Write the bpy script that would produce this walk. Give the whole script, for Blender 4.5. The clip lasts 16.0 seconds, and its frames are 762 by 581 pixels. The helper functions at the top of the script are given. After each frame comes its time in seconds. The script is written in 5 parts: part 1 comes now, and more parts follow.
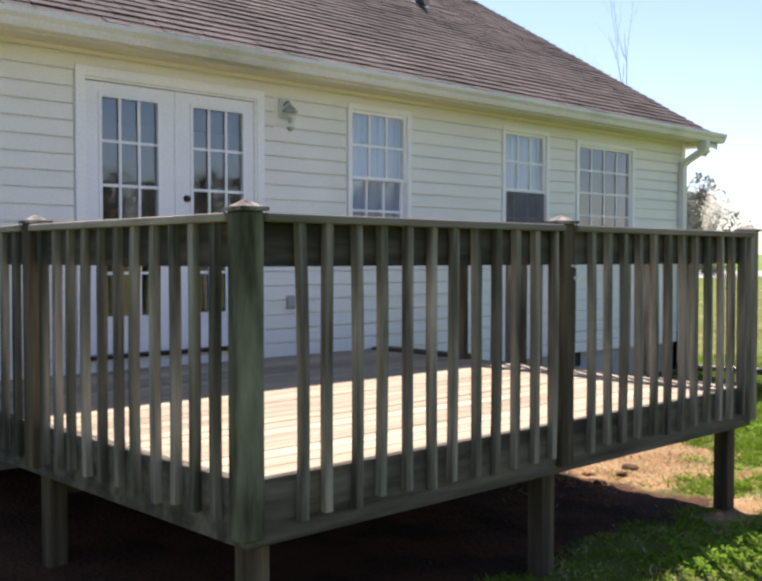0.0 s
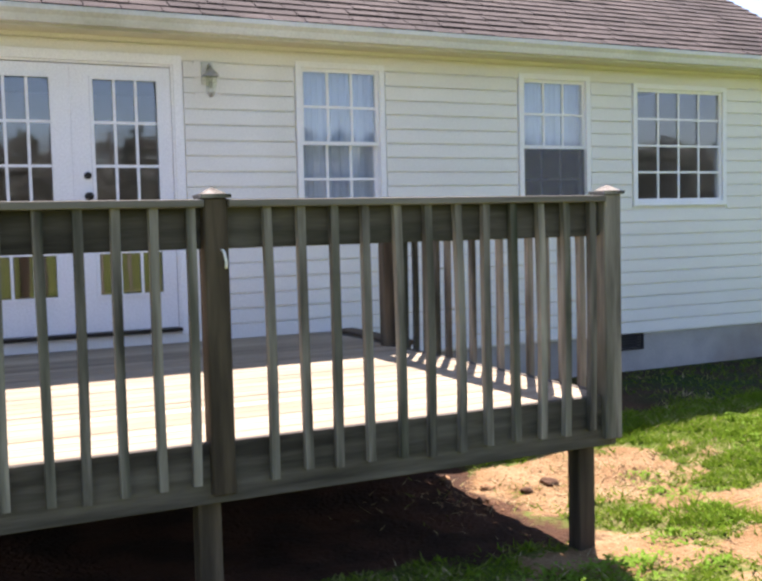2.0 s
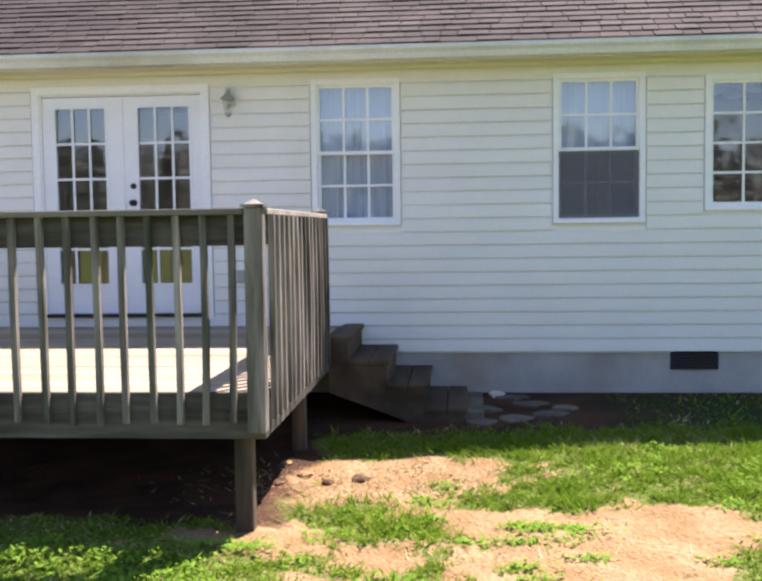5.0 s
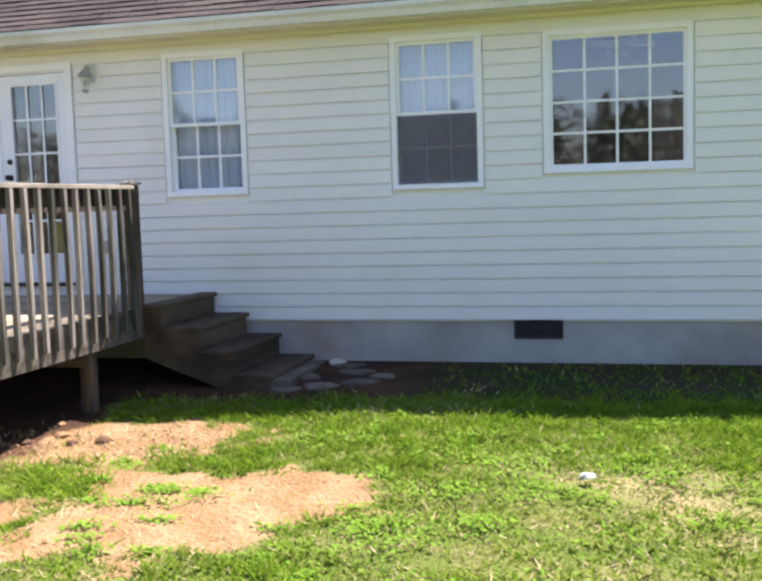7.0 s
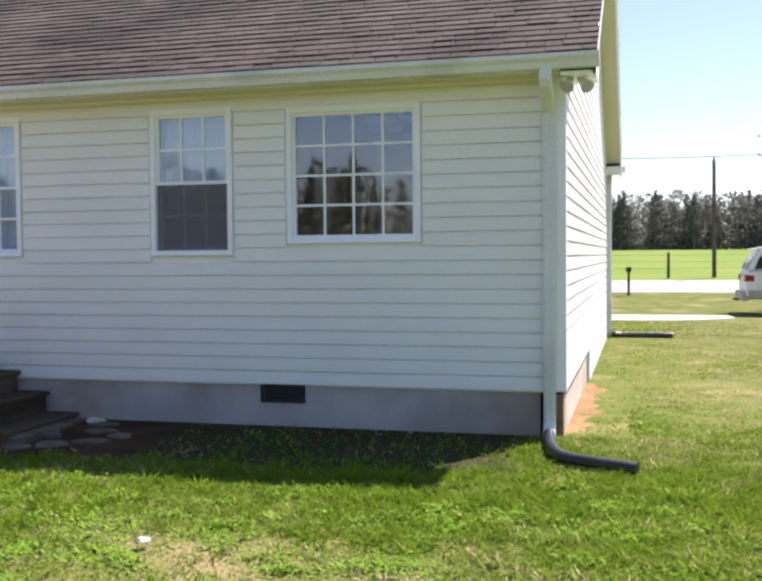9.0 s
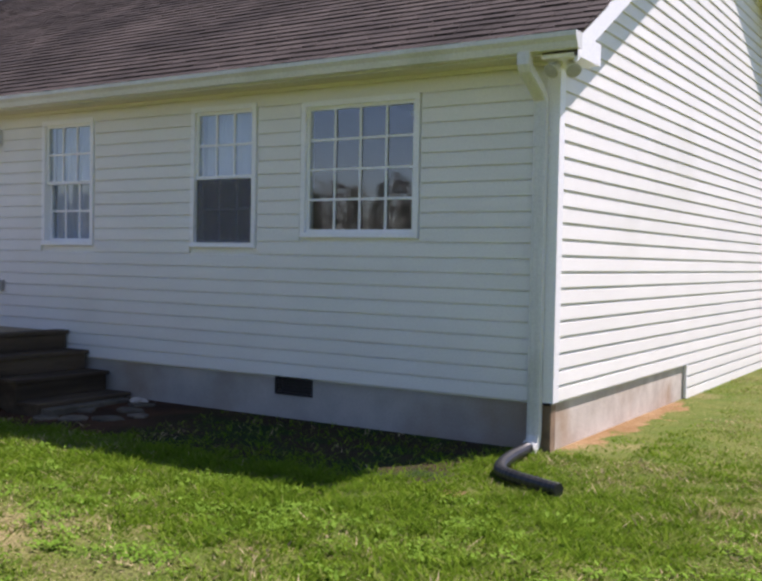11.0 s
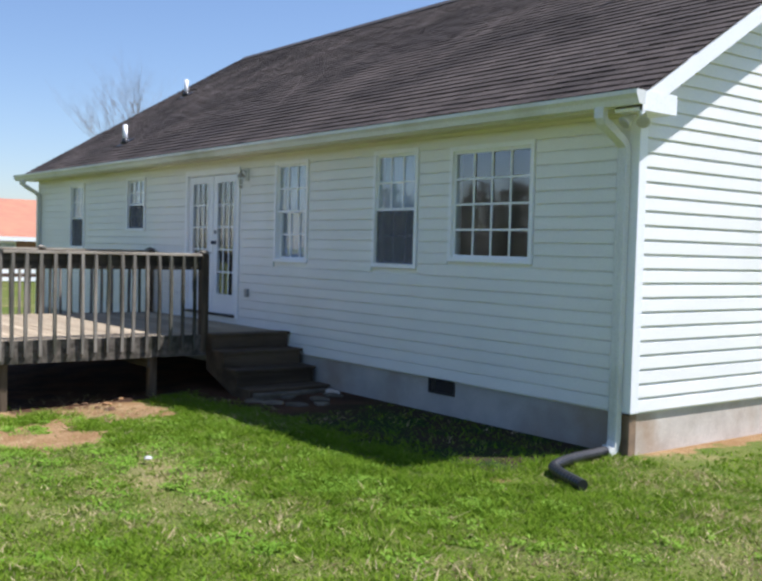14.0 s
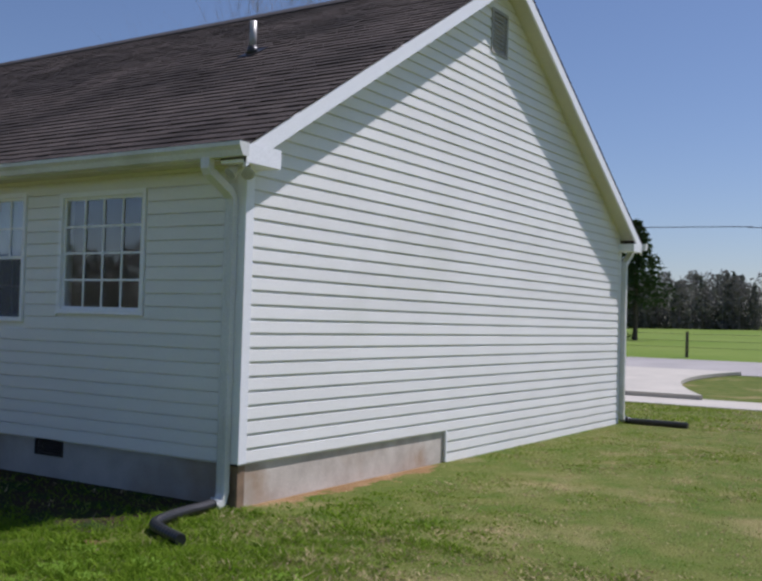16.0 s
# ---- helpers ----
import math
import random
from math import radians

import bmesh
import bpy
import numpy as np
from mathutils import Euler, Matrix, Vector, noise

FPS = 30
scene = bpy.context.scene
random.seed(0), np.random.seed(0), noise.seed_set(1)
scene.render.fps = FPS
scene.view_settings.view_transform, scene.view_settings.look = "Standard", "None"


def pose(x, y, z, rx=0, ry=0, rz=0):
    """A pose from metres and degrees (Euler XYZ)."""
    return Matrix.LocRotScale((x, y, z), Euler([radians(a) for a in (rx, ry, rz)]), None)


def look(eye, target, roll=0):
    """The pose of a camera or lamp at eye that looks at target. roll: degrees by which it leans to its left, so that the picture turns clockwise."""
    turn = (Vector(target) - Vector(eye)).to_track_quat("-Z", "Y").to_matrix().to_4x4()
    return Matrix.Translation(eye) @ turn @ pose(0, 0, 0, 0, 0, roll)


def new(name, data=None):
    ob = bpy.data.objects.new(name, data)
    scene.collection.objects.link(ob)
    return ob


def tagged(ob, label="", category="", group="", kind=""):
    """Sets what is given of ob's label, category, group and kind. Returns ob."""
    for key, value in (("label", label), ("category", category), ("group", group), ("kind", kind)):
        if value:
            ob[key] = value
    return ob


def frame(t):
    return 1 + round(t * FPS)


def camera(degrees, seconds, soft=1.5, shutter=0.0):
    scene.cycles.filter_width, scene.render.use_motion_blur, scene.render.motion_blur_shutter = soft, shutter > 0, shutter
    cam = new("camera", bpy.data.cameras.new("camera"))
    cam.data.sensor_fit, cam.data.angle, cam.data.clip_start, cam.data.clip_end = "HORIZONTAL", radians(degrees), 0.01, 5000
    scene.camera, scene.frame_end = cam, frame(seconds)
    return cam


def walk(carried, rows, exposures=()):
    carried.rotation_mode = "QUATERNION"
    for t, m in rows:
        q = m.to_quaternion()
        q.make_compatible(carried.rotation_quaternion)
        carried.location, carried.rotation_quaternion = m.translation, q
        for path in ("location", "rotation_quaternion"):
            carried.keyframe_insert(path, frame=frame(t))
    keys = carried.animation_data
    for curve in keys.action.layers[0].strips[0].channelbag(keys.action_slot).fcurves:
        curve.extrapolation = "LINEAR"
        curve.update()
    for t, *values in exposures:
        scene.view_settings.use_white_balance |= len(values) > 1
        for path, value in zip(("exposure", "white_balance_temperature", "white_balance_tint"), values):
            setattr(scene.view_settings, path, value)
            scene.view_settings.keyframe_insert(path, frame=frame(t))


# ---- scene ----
cam = camera(42.5, 16.0, soft=2.8)
PATH = [
    (0, (-12.278, -6.942, 0.695), (-10.903, -5.491, 0.631), 0.0),
    (0.5, (-11.401, -6.936, 0.735), (-10.169, -5.362, 0.664), -0.6),
    (1, (-10.675, -7.229, 0.745), (-9.567, -5.566, 0.662), -0.1),
    (1.5, (-9.991, -7.64, 0.745), (-9.006, -5.903, 0.642), -0.8),
    (2, (-9.196, -7.93, 0.748), (-8.33, -6.132, 0.615), -1.4),
    (2.5, (-8.53, -8.25, 0.73), (-7.806, -6.39, 0.591), -1.1),
    (3, (-7.845, -8.60, 0.772), (-7.295, -6.681, 0.642), -0.8),
    (5.5, (-3.961, -9.332, 0.731), (-4.243, -7.357, 0.598), -0.7),
    (6, (-3.2, -9.343, 0.671), (-3.569, -7.387, 0.48), -0.8),
    (6.5, (-2.46, -9.232, 0.66), (-2.917, -7.297, 0.454), -1.3),
    (7, (-1.784, -8.85, 0.665), (-2.275, -6.92, 0.487), -1.7),
    (7.5, (-1.15, -8.598, 0.692), (-1.560, -6.642, 0.557), -1.4),
    (8, (-0.60, -8.531, 0.795), (-0.904, -6.554, 0.69), -0.9),
    (8.5, (0.031, -8.563, 0.747), (-0.355, -6.601, 0.688), -1.3),
    (9, (0.652, -8.536, 0.756), (0.137, -6.604, 0.686), -0.5),
    (9.2, (0.98, -8.42, 0.728), (0.395, -6.509, 0.652), -0.3),
    (11.3, (3.335, -7.12, 0.68), (2.193, -5.478, 0.627), 1.1),
    (11.5, (3.561, -7.037, 0.673), (2.377, -5.426, 0.626), 1.1),
    (12, (4.19, -6.979, 0.719), (2.895, -5.457, 0.643), 1.7),
    (12.5, (4.979, -7.106, 0.781), (3.563, -5.701, 0.64), 1.8),
    (13, (5.306, -7.09, 0.909), (3.786, -5.799, 0.759), 1.1),
    (13.5, (5.473, -7.157, 0.985), (3.905, -5.921, 0.866), 1.4),
    (14, (5.566, -7.147, 0.992), (3.983, -5.928, 0.908), 1.5),
    (14.5, (5.582, -6.994, 0.954), (4.032, -5.73, 0.909), 1.4),
    (15, (5.646, -6.897, 0.92), (4.208, -5.506, 0.911), 1.7),
    (15.5, (5.699, -6.784, 0.901), (4.441, -5.229, 0.925), 1.7),
    (16, (5.825, -6.735, 0.893), (4.74, -5.055, 0.955), 1.6),
]
walk(cam, [(t, look(eye, target, roll)) for t, eye, target, roll in PATH],
     exposures=[(0.0, 1.22, 6450, 23), (0.5, 1.50, 6400, 23), (1.0, 1.63, 6430, 25), (3.0, 1.62, 6500, 27), (7.0, 1.65, 6400, 24), (8.0, 1.61, 6400, 24), (9.0, 1.24, 6430, 26), (11.5, 0.54, 6250, 28), (12.5, 0.33, 6200, 27), (13.2, 0.62, 5900, 19), (14.0, 0.75, 5800, 17), (15.0, 0.68, 5750, 18), (15.5, 0.30, 5800, 21), (16.0, -0.06, 5800, 22)])

# ---- light ----
SUN = Vector((-0.33, -0.50, -1.0)).normalized()      # the way the sunlight travels
sun_data = bpy.data.lights.new("sun", "SUN")
sun_data.energy, sun_data.angle, sun_data.color = 5.0, radians(0.5), (1.0, 0.95, 0.86)
sun = new("sun", sun_data)
sun.matrix_world = Matrix.Translation((10, 20, 30)) @ SUN.to_track_quat("-Z", "Y").to_matrix().to_4x4()
world = bpy.data.worlds.new("world")
scene.world = world
world.use_nodes = True
wn = world.node_tree
wn.nodes.clear()
sky = wn.nodes.new("ShaderNodeTexSky")
sky.sky_type, sky.sun_disc = "NISHITA", False
sky.sun_elevation = math.asin(-SUN.z)
sky.sun_rotation = math.atan2(-SUN.x, -SUN.y)
sky.air_density, sky.dust_density, sky.ozone_density = 1.0, 0.45, 2.2
bg = wn.nodes.new("ShaderNodeBackground")
bg.inputs["Strength"].default_value = 0.082
wout = wn.nodes.new("ShaderNodeOutputWorld")
wn.links.new(sky.outputs[0], bg.inputs[0])
wn.links.new(bg.outputs[0], wout.inputs[0])


# ---- materials ----
def mat(name, c1, c2=None, rough=0.7, scale=4.0, grain=60.0, bump=0.2, metal=0.0, stretch=(1, 1, 1), spread=(0.35, 0.65),
        c3=None, stain=0.0, depth=0.004, per=0.0, spec=0.5):
    """Two-scale procedural surface: c1 and c2 mixed by a broad noise, fine grain and bump, stains of c3, value change per piece."""
    m = bpy.data.materials.new(name)
    m.use_nodes = True
    nt = m.node_tree
    n, l = nt.nodes, nt.links
    b = n["Principled BSDF"]
    b.inputs["Roughness"].default_value = rough
    b.inputs["Metallic"].default_value = metal
    b.inputs["Specular IOR Level"].default_value = spec
    co = n.new("ShaderNodeTexCoord")
    mp = n.new("ShaderNodeMapping")
    mp.inputs["Scale"].default_value = stretch
    l.new(co.outputs["Object"], mp.inputs[0])

    def tex(s, d=4):
        t = n.new("ShaderNodeTexNoise")
        t.inputs["Scale"].default_value, t.inputs["Detail"].default_value = s, d
        l.new(mp.outputs[0], t.inputs["Vector"])
        return t

    def ramp(src, lo, hi):
        r = n.new("ShaderNodeMapRange")
        r.inputs["From Min"].default_value, r.inputs["From Max"].default_value = lo, hi
        l.new(src, r.inputs["Value"])
        return r.outputs[0]

    def mix(f, a, bb):
        x = n.new("ShaderNodeMix")
        x.data_type = "RGBA"
        l.new(f, x.inputs[0])
        for v, i in ((a, 6), (bb, 7)):
            if isinstance(v, tuple):
                x.inputs[i].default_value = (*v, 1)
            else:
                l.new(v, x.inputs[i])
        return x.outputs[2]

    c2 = c2 or tuple(v * 0.85 for v in c1)
    big, fine = tex(scale, 5), tex(grain, 3)
    col = mix(ramp(big.outputs[0], *spread), c1, c2)
    if c3:
        st = tex(scale * 0.37, 6)
        col = mix(ramp(st.outputs[0], 0.62 - stain * 0.25, 0.72), col, c3)
    hs = n.new("ShaderNodeHueSaturation")
    add = n.new("ShaderNodeMath")
    add.operation = "MULTIPLY_ADD"
    l.new(fine.outputs[0], add.inputs[0])
    add.inputs[1].default_value, add.inputs[2].default_value = 0.4, 0.8
    if per:
        oi = n.new("ShaderNodeObjectInfo")
        geo = n.new("ShaderNodeNewGeometry")
        s = n.new("ShaderNodeMath")
        s.operation = "ADD"
        l.new(oi.outputs["Random"], s.inputs[0])
        l.new(geo.outputs["Random Per Island"], s.inputs[1])
        fr = n.new("ShaderNodeMath")
        fr.operation = "FRACT"
        l.new(s.outputs[0], fr.inputs[0])
        ma = n.new("ShaderNodeMath")
        ma.operation = "MULTIPLY_ADD"
        l.new(fr.outputs[0], ma.inputs[0])
        ma.inputs[1].default_value = per
        off = n.new("ShaderNodeMath")
        off.operation = "SUBTRACT"
        l.new(add.outputs[0], off.inputs[0])
        off.inputs[1].default_value = per / 2
        l.new(off.outputs[0], ma.inputs[2])
        l.new(ma.outputs[0], hs.inputs["Value"])
    else:
        l.new(add.outputs[0], hs.inputs["Value"])
    l.new(col, hs.inputs["Color"])
    l.new(hs.outputs[0], b.inputs["Base Color"])
    if bump:
        bp = n.new("ShaderNodeBump")
        bp.inputs["Strength"].default_value, bp.inputs["Distance"].default_value = bump, depth
        l.new(fine.outputs[0], bp.inputs["Height"])
        l.new(bp.outputs[0], b.inputs["Normal"])
    return m


def glass_mat(name, tint, clear):
    """Window glass: a clear pane with the sky and yard mirrored in it, stronger at a slant."""
    m = bpy.data.materials.new(name)
    m.use_nodes = True
    n, l = m.node_tree.nodes, m.node_tree.links
    n.clear()
    out, mx = n.new("ShaderNodeOutputMaterial"), n.new("ShaderNodeMixShader")
    tr, gl, lw = n.new("ShaderNodeBsdfTransparent"), n.new("ShaderNodeBsdfGlossy"), n.new("ShaderNodeLayerWeight")
    pw, fr = n.new("ShaderNodeMath"), n.new("ShaderNodeMath")
    lw.inputs["Blend"].default_value = 0.5
    pw.operation, fr.operation = "POWER", "MULTIPLY_ADD"
    pw.inputs[1].default_value = 4.0
    l.new(lw.outputs["Facing"], pw.inputs[0])
    l.new(pw.outputs[0], fr.inputs[0])
    fr.inputs[1].default_value, fr.inputs[2].default_value = 0.9 - clear, clear
    tr.inputs[0].default_value = (*tint, 1)
    gl.inputs["Roughness"].default_value = 0.02
    no, bp = n.new("ShaderNodeTexNoise"), n.new("ShaderNodeBump")
    no.inputs["Scale"].default_value = 2.5
    bp.inputs["Strength"].default_value, bp.inputs["Distance"].default_value = 0.03, 0.02
    l.new(no.outputs[0], bp.inputs["Height"])
    l.new(bp.outputs[0], gl.inputs["Normal"])
    l.new(fr.outputs[0], mx.inputs[0])
    l.new(tr.outputs[0], mx.inputs[1])
    l.new(gl.outputs[0], mx.inputs[2])
    l.new(mx.outputs[0], out.inputs[0])
    return m


def screen_mat(name, col, cover):
    m = bpy.data.materials.new(name)
    m.use_nodes = True
    n, l = m.node_tree.nodes, m.node_tree.links
    n.clear()
    out, mx = n.new("ShaderNodeOutputMaterial"), n.new("ShaderNodeMixShader")
    tr, df = n.new("ShaderNodeBsdfTransparent"), n.new("ShaderNodeBsdfDiffuse")
    df.inputs[0].default_value = (*col, 1)
    mx.inputs[0].default_value = cover
    l.new(tr.outputs[0], mx.inputs[1])
    l.new(df.outputs[0], mx.inputs[2])
    l.new(mx.outputs[0], out.inputs[0])
    return m


SIDING = mat("vinyl_siding", (0.855, 0.843, 0.795), (0.825, 0.813, 0.765), 0.45, 1.2, 90, 0.08, per=0.05, c3=(0.78, 0.77, 0.71), stain=0.1)
TRIM = mat("white_vinyl", (0.92, 0.92, 0.92), (0.90, 0.90, 0.90), 0.4, 3, 80, 0.05)
SOFFIT = mat("cream_soffit", (0.72, 0.69, 0.55), (0.68, 0.65, 0.52), 0.55, 2, 60, 0.08)
GUTTER = mat("gutter_enamel", (0.74, 0.74, 0.70), (0.68, 0.68, 0.64), 0.35, 2, 50, 0.05, c3=(0.45, 0.46, 0.38), stain=0.3)
DOORW = mat("white_door_paint", (0.88, 0.89, 0.91), (0.85, 0.86, 0.88), 0.35, 3, 70, 0.05)
SHINGLE = mat("asphalt_shingle", (0.090, 0.073, 0.064), (0.044, 0.036, 0.032), 0.95, 0.8, 160, 0.6, per=0.34, c3=(0.050, 0.041, 0.038), stain=0.35, spec=0.2)
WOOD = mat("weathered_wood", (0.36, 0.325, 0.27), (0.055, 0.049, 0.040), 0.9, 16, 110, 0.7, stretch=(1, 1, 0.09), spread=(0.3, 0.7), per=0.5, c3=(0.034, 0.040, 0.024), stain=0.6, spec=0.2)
# Side top rails: the cap's shade is worked into a darker WOOD.
WOODY = mat("shaded_weathered_side_rail", (0.105, 0.090, 0.070), (0.030, 0.026, 0.021), 0.9, 16, 110, 0.7, stretch=(1, 0.09, 1), spread=(0.3, 0.7), per=0.3, c3=(0.03, 0.03, 0.02), stain=0.5, spec=0.2)
# Rails, rims and joists: grain along x, shade worked into the dark tone.
WOODX = mat("shaded_weathered_rail", (0.145, 0.128, 0.104), (0.040, 0.035, 0.028), 0.9, 16, 110, 0.7, stretch=(0.09, 1, 1), spread=(0.3, 0.7), per=0.45, c3=(0.032, 0.032, 0.021), stain=0.55, spec=0.2)
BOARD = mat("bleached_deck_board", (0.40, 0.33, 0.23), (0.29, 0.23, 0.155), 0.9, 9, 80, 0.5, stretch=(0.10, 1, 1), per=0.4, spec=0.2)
STEPW = mat("step_wood", (0.115, 0.084, 0.055), (0.050, 0.037, 0.025), 0.9, 4, 40, 0.4, stretch=(1, 0.15, 1), per=0.25, spec=0.2)
BLOCK = mat("parged_block", (0.47, 0.45, 0.41), (0.36, 0.345, 0.32), 0.95, 2.2, 70, 0.5, c3=(0.30, 0.23, 0.17), stain=0.45, spec=0.2)
BRICKC = mat("stained_corner", (0.30, 0.20, 0.12), (0.20, 0.135, 0.085), 0.95, 6, 60, 0.4)
# Gable-side foundation: pale patches, and sunlight worked into a lighter tone than BLOCK.
PARGE = mat("pale_sunlit_parging", (0.66, 0.60, 0.52), (0.50, 0.44, 0.37), 0.95, 3.0, 70, 0.6, c3=(0.40, 0.28, 0.18), stain=0.3, spec=0.2)
# Front rail cap: its sunlit top and shaded face averaged into one tone.
CAPX = mat("bleached_shaded_front_cap", (0.26, 0.235, 0.195), (0.12, 0.108, 0.088), 0.9, 9, 80, 0.5, stretch=(0.1, 0.6, 1), per=0.2, spec=0.3)
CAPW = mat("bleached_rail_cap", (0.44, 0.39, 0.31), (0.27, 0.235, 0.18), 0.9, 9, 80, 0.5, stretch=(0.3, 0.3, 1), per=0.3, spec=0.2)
# Dark posts; the supports' under-deck shade is worked into the tone.
POSTW = mat("dark_shaded_post_wood", (0.17, 0.130, 0.086), (0.050, 0.038, 0.026), 0.9, 14, 100, 0.7, stretch=(1, 1, 0.09), spread=(0.3, 0.7), per=0.3, c3=(0.03, 0.024, 0.017), stain=0.5, spec=0.2)
MOSSY = mat("mossy_post_wood", (0.15, 0.15, 0.105), (0.040, 0.046, 0.026), 0.95, 9, 90, 0.8, stretch=(1, 1, 0.2), spread=(0.35, 0.6), per=0.2, c3=(0.28, 0.28, 0.21), stain=0.25, spec=0.1)
GRASS = mat("lawn_soil", (0.080, 0.120, 0.018), (0.140, 0.150, 0.040), 0.95, 2.3, 34, 1.0, c3=(0.25, 0.21, 0.095), stain=0.3, depth=0.03, spec=0.1)
DIRT = mat("red_clay", (0.285, 0.155, 0.070), (0.35, 0.215, 0.115), 0.95, 3.5, 22, 1.0, c3=(0.25, 0.13, 0.07), stain=0.5, depth=0.02, spec=0.1)
DARKDIRT = mat("damp_clay", (0.13, 0.075, 0.045), (0.09, 0.055, 0.035), 0.95, 2.5, 25, 0.8, depth=0.02, spec=0.1)
MEADOW = mat("meadow", (0.12, 0.185, 0.028), (0.16, 0.21, 0.045), 0.95, 0.12, 3, 0.5, spec=0.1)
VENTG = mat("grey_vent", (0.42, 0.40, 0.36), (0.36, 0.34, 0.31), 0.6, 3, 60, 0.1)
LAMPM = mat("pale_lamp_metal", (0.42, 0.41, 0.38), (0.34, 0.33, 0.31), 0.45, 5, 60, 0.1, metal=0.3)
CONCRETE = mat("pale_concrete", (0.48, 0.45, 0.385), (0.42, 0.395, 0.34), 0.9, 0.8, 30, 0.3, spec=0.2)
ASPHALT = mat("worn_asphalt", (0.36, 0.34, 0.32), (0.31, 0.295, 0.28), 0.9, 0.5, 30, 0.3, spec=0.2)
RIDGEM = mat("dark_ridge_vent", (0.035, 0.03, 0.028), (0.05, 0.043, 0.04), 0.9, 4, 60, 0.4)
STONE = mat("flagstone", (0.165, 0.140, 0.105), (0.095, 0.082, 0.060), 0.9, 6, 50, 0.5, per=0.3, spec=0.2)
BLACK = mat("black_plastic", (0.02, 0.02, 0.022), (0.03, 0.03, 0.032), 0.35, 6, 60, 0.1)
DARK = mat("dark_metal", (0.02, 0.018, 0.016), (0.03, 0.027, 0.025), 0.4, 6, 60, 0.1, metal=0.6)
VENTM = mat("vent_metal", (0.03, 0.028, 0.03), (0.04, 0.035, 0.035), 0.6, 8, 60, 0.1)
BARK = mat("bark", (0.13, 0.105, 0.085), (0.08, 0.066, 0.055), 0.95, 6, 40, 0.5, spec=0.1)
GREYBARK = mat("grey_bark", (0.28, 0.25, 0.22), (0.20, 0.18, 0.16), 0.95, 6, 40, 0.5, spec=0.1)
WHITE = mat("dull_white", (0.52, 0.51, 0.48), (0.42, 0.41, 0.38), 0.8, 8, 60, 0.3)
CURTAIN = mat("white_curtain", (0.58, 0.65, 0.77), (0.52, 0.59, 0.71), 0.9, 3, 60, 0.1)
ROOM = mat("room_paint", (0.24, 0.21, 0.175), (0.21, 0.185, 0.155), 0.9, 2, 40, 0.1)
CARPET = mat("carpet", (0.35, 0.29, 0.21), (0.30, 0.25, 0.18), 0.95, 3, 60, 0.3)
GLASS = glass_mat("window_glass", (0.93, 0.95, 0.96), 0.12)
SCREEN = screen_mat("insect_screen", (0.20, 0.20, 0.22), 0.56)


# ---- building helpers ----
def box(bm, x0, y0, z0, x1, y1, z1):
    v = [bm.verts.new(p) for p in ((x0, y0, z0), (x1, y0, z0), (x1, y1, z0), (x0, y1, z0), (x0, y0, z1), (x1, y0, z1), (x1, y1, z1), (x0, y1, z1))]
    for f in ((0, 3, 2, 1), (4, 5, 6, 7), (0, 1, 5, 4), (1, 2, 6, 5), (2, 3, 7, 6), (3, 0, 4, 7)):
        bm.faces.new([v[i] for i in f])
    return v


def boxed(*b):
    bm = bmesh.new()
    for c in b:
        box(bm, *c)
    return bm


def bevel(bm, w=0.004, seg=1):
    bmesh.ops.bevel(bm, geom=bm.edges[:], offset=w, segments=seg, profile=0.5, affect="EDGES")
    return bm


def prism(pts, axis, a0, a1):
    """A closed outline in the plane across the axis (x: points are y, z; y: x, z; z: x, y), drawn out from a0 to a1."""
    bm = bmesh.new()
    put = {"x": lambda a, p: (a, p[0], p[1]), "y": lambda a, p: (p[0], a, p[1]), "z": lambda a, p: (p[0], p[1], a)}[axis]
    r0 = [bm.verts.new(put(a0, p)) for p in pts]
    r1 = [bm.verts.new(put(a1, p)) for p in pts]
    k = len(pts)
    bm.faces.new(r0)
    bm.faces.new(r1[::-1])
    for i in range(k):
        bm.faces.new((r0[i], r0[(i + 1) % k], r1[(i + 1) % k], r1[i]))
    bmesh.ops.recalc_face_normals(bm, faces=bm.faces[:])
    return bm


def tube(path, radius, sides=8, ridged=0.0):
    """A round pipe along points; radius is one number or one for each point."""
    bm = bmesh.new()
    pts = [Vector(p) for p in path]
    rings, up = [], Vector((0.13, 0.21, 0.97)).normalized()
    for i, p in enumerate(pts):
        d = (pts[min(i + 1, len(pts) - 1)] - pts[max(i - 1, 0)]).normalized()
        s = d.cross(up)
        if s.length < 0.05:
            s = d.cross(Vector((1, 0, 0)))
        s.normalize()
        u = s.cross(d)
        r = (radius[i] if isinstance(radius, (list, tuple)) else radius) * (1 + (ridged if i % 2 else 0))
        rings.append([bm.verts.new(p + r * (math.cos(a) * s + math.sin(a) * u)) for a in (2 * math.pi * k / sides for k in range(sides))])
    for a, b in zip(rings, rings[1:]):
        for k in range(sides):
            bm.faces.new((a[k], a[(k + 1) % sides], b[(k + 1) % sides], b[k]))
    bm.faces.new(rings[0][::-1])
    bm.faces.new(rings[-1])
    bmesh.ops.recalc_face_normals(bm, faces=bm.faces[:])
    return bm


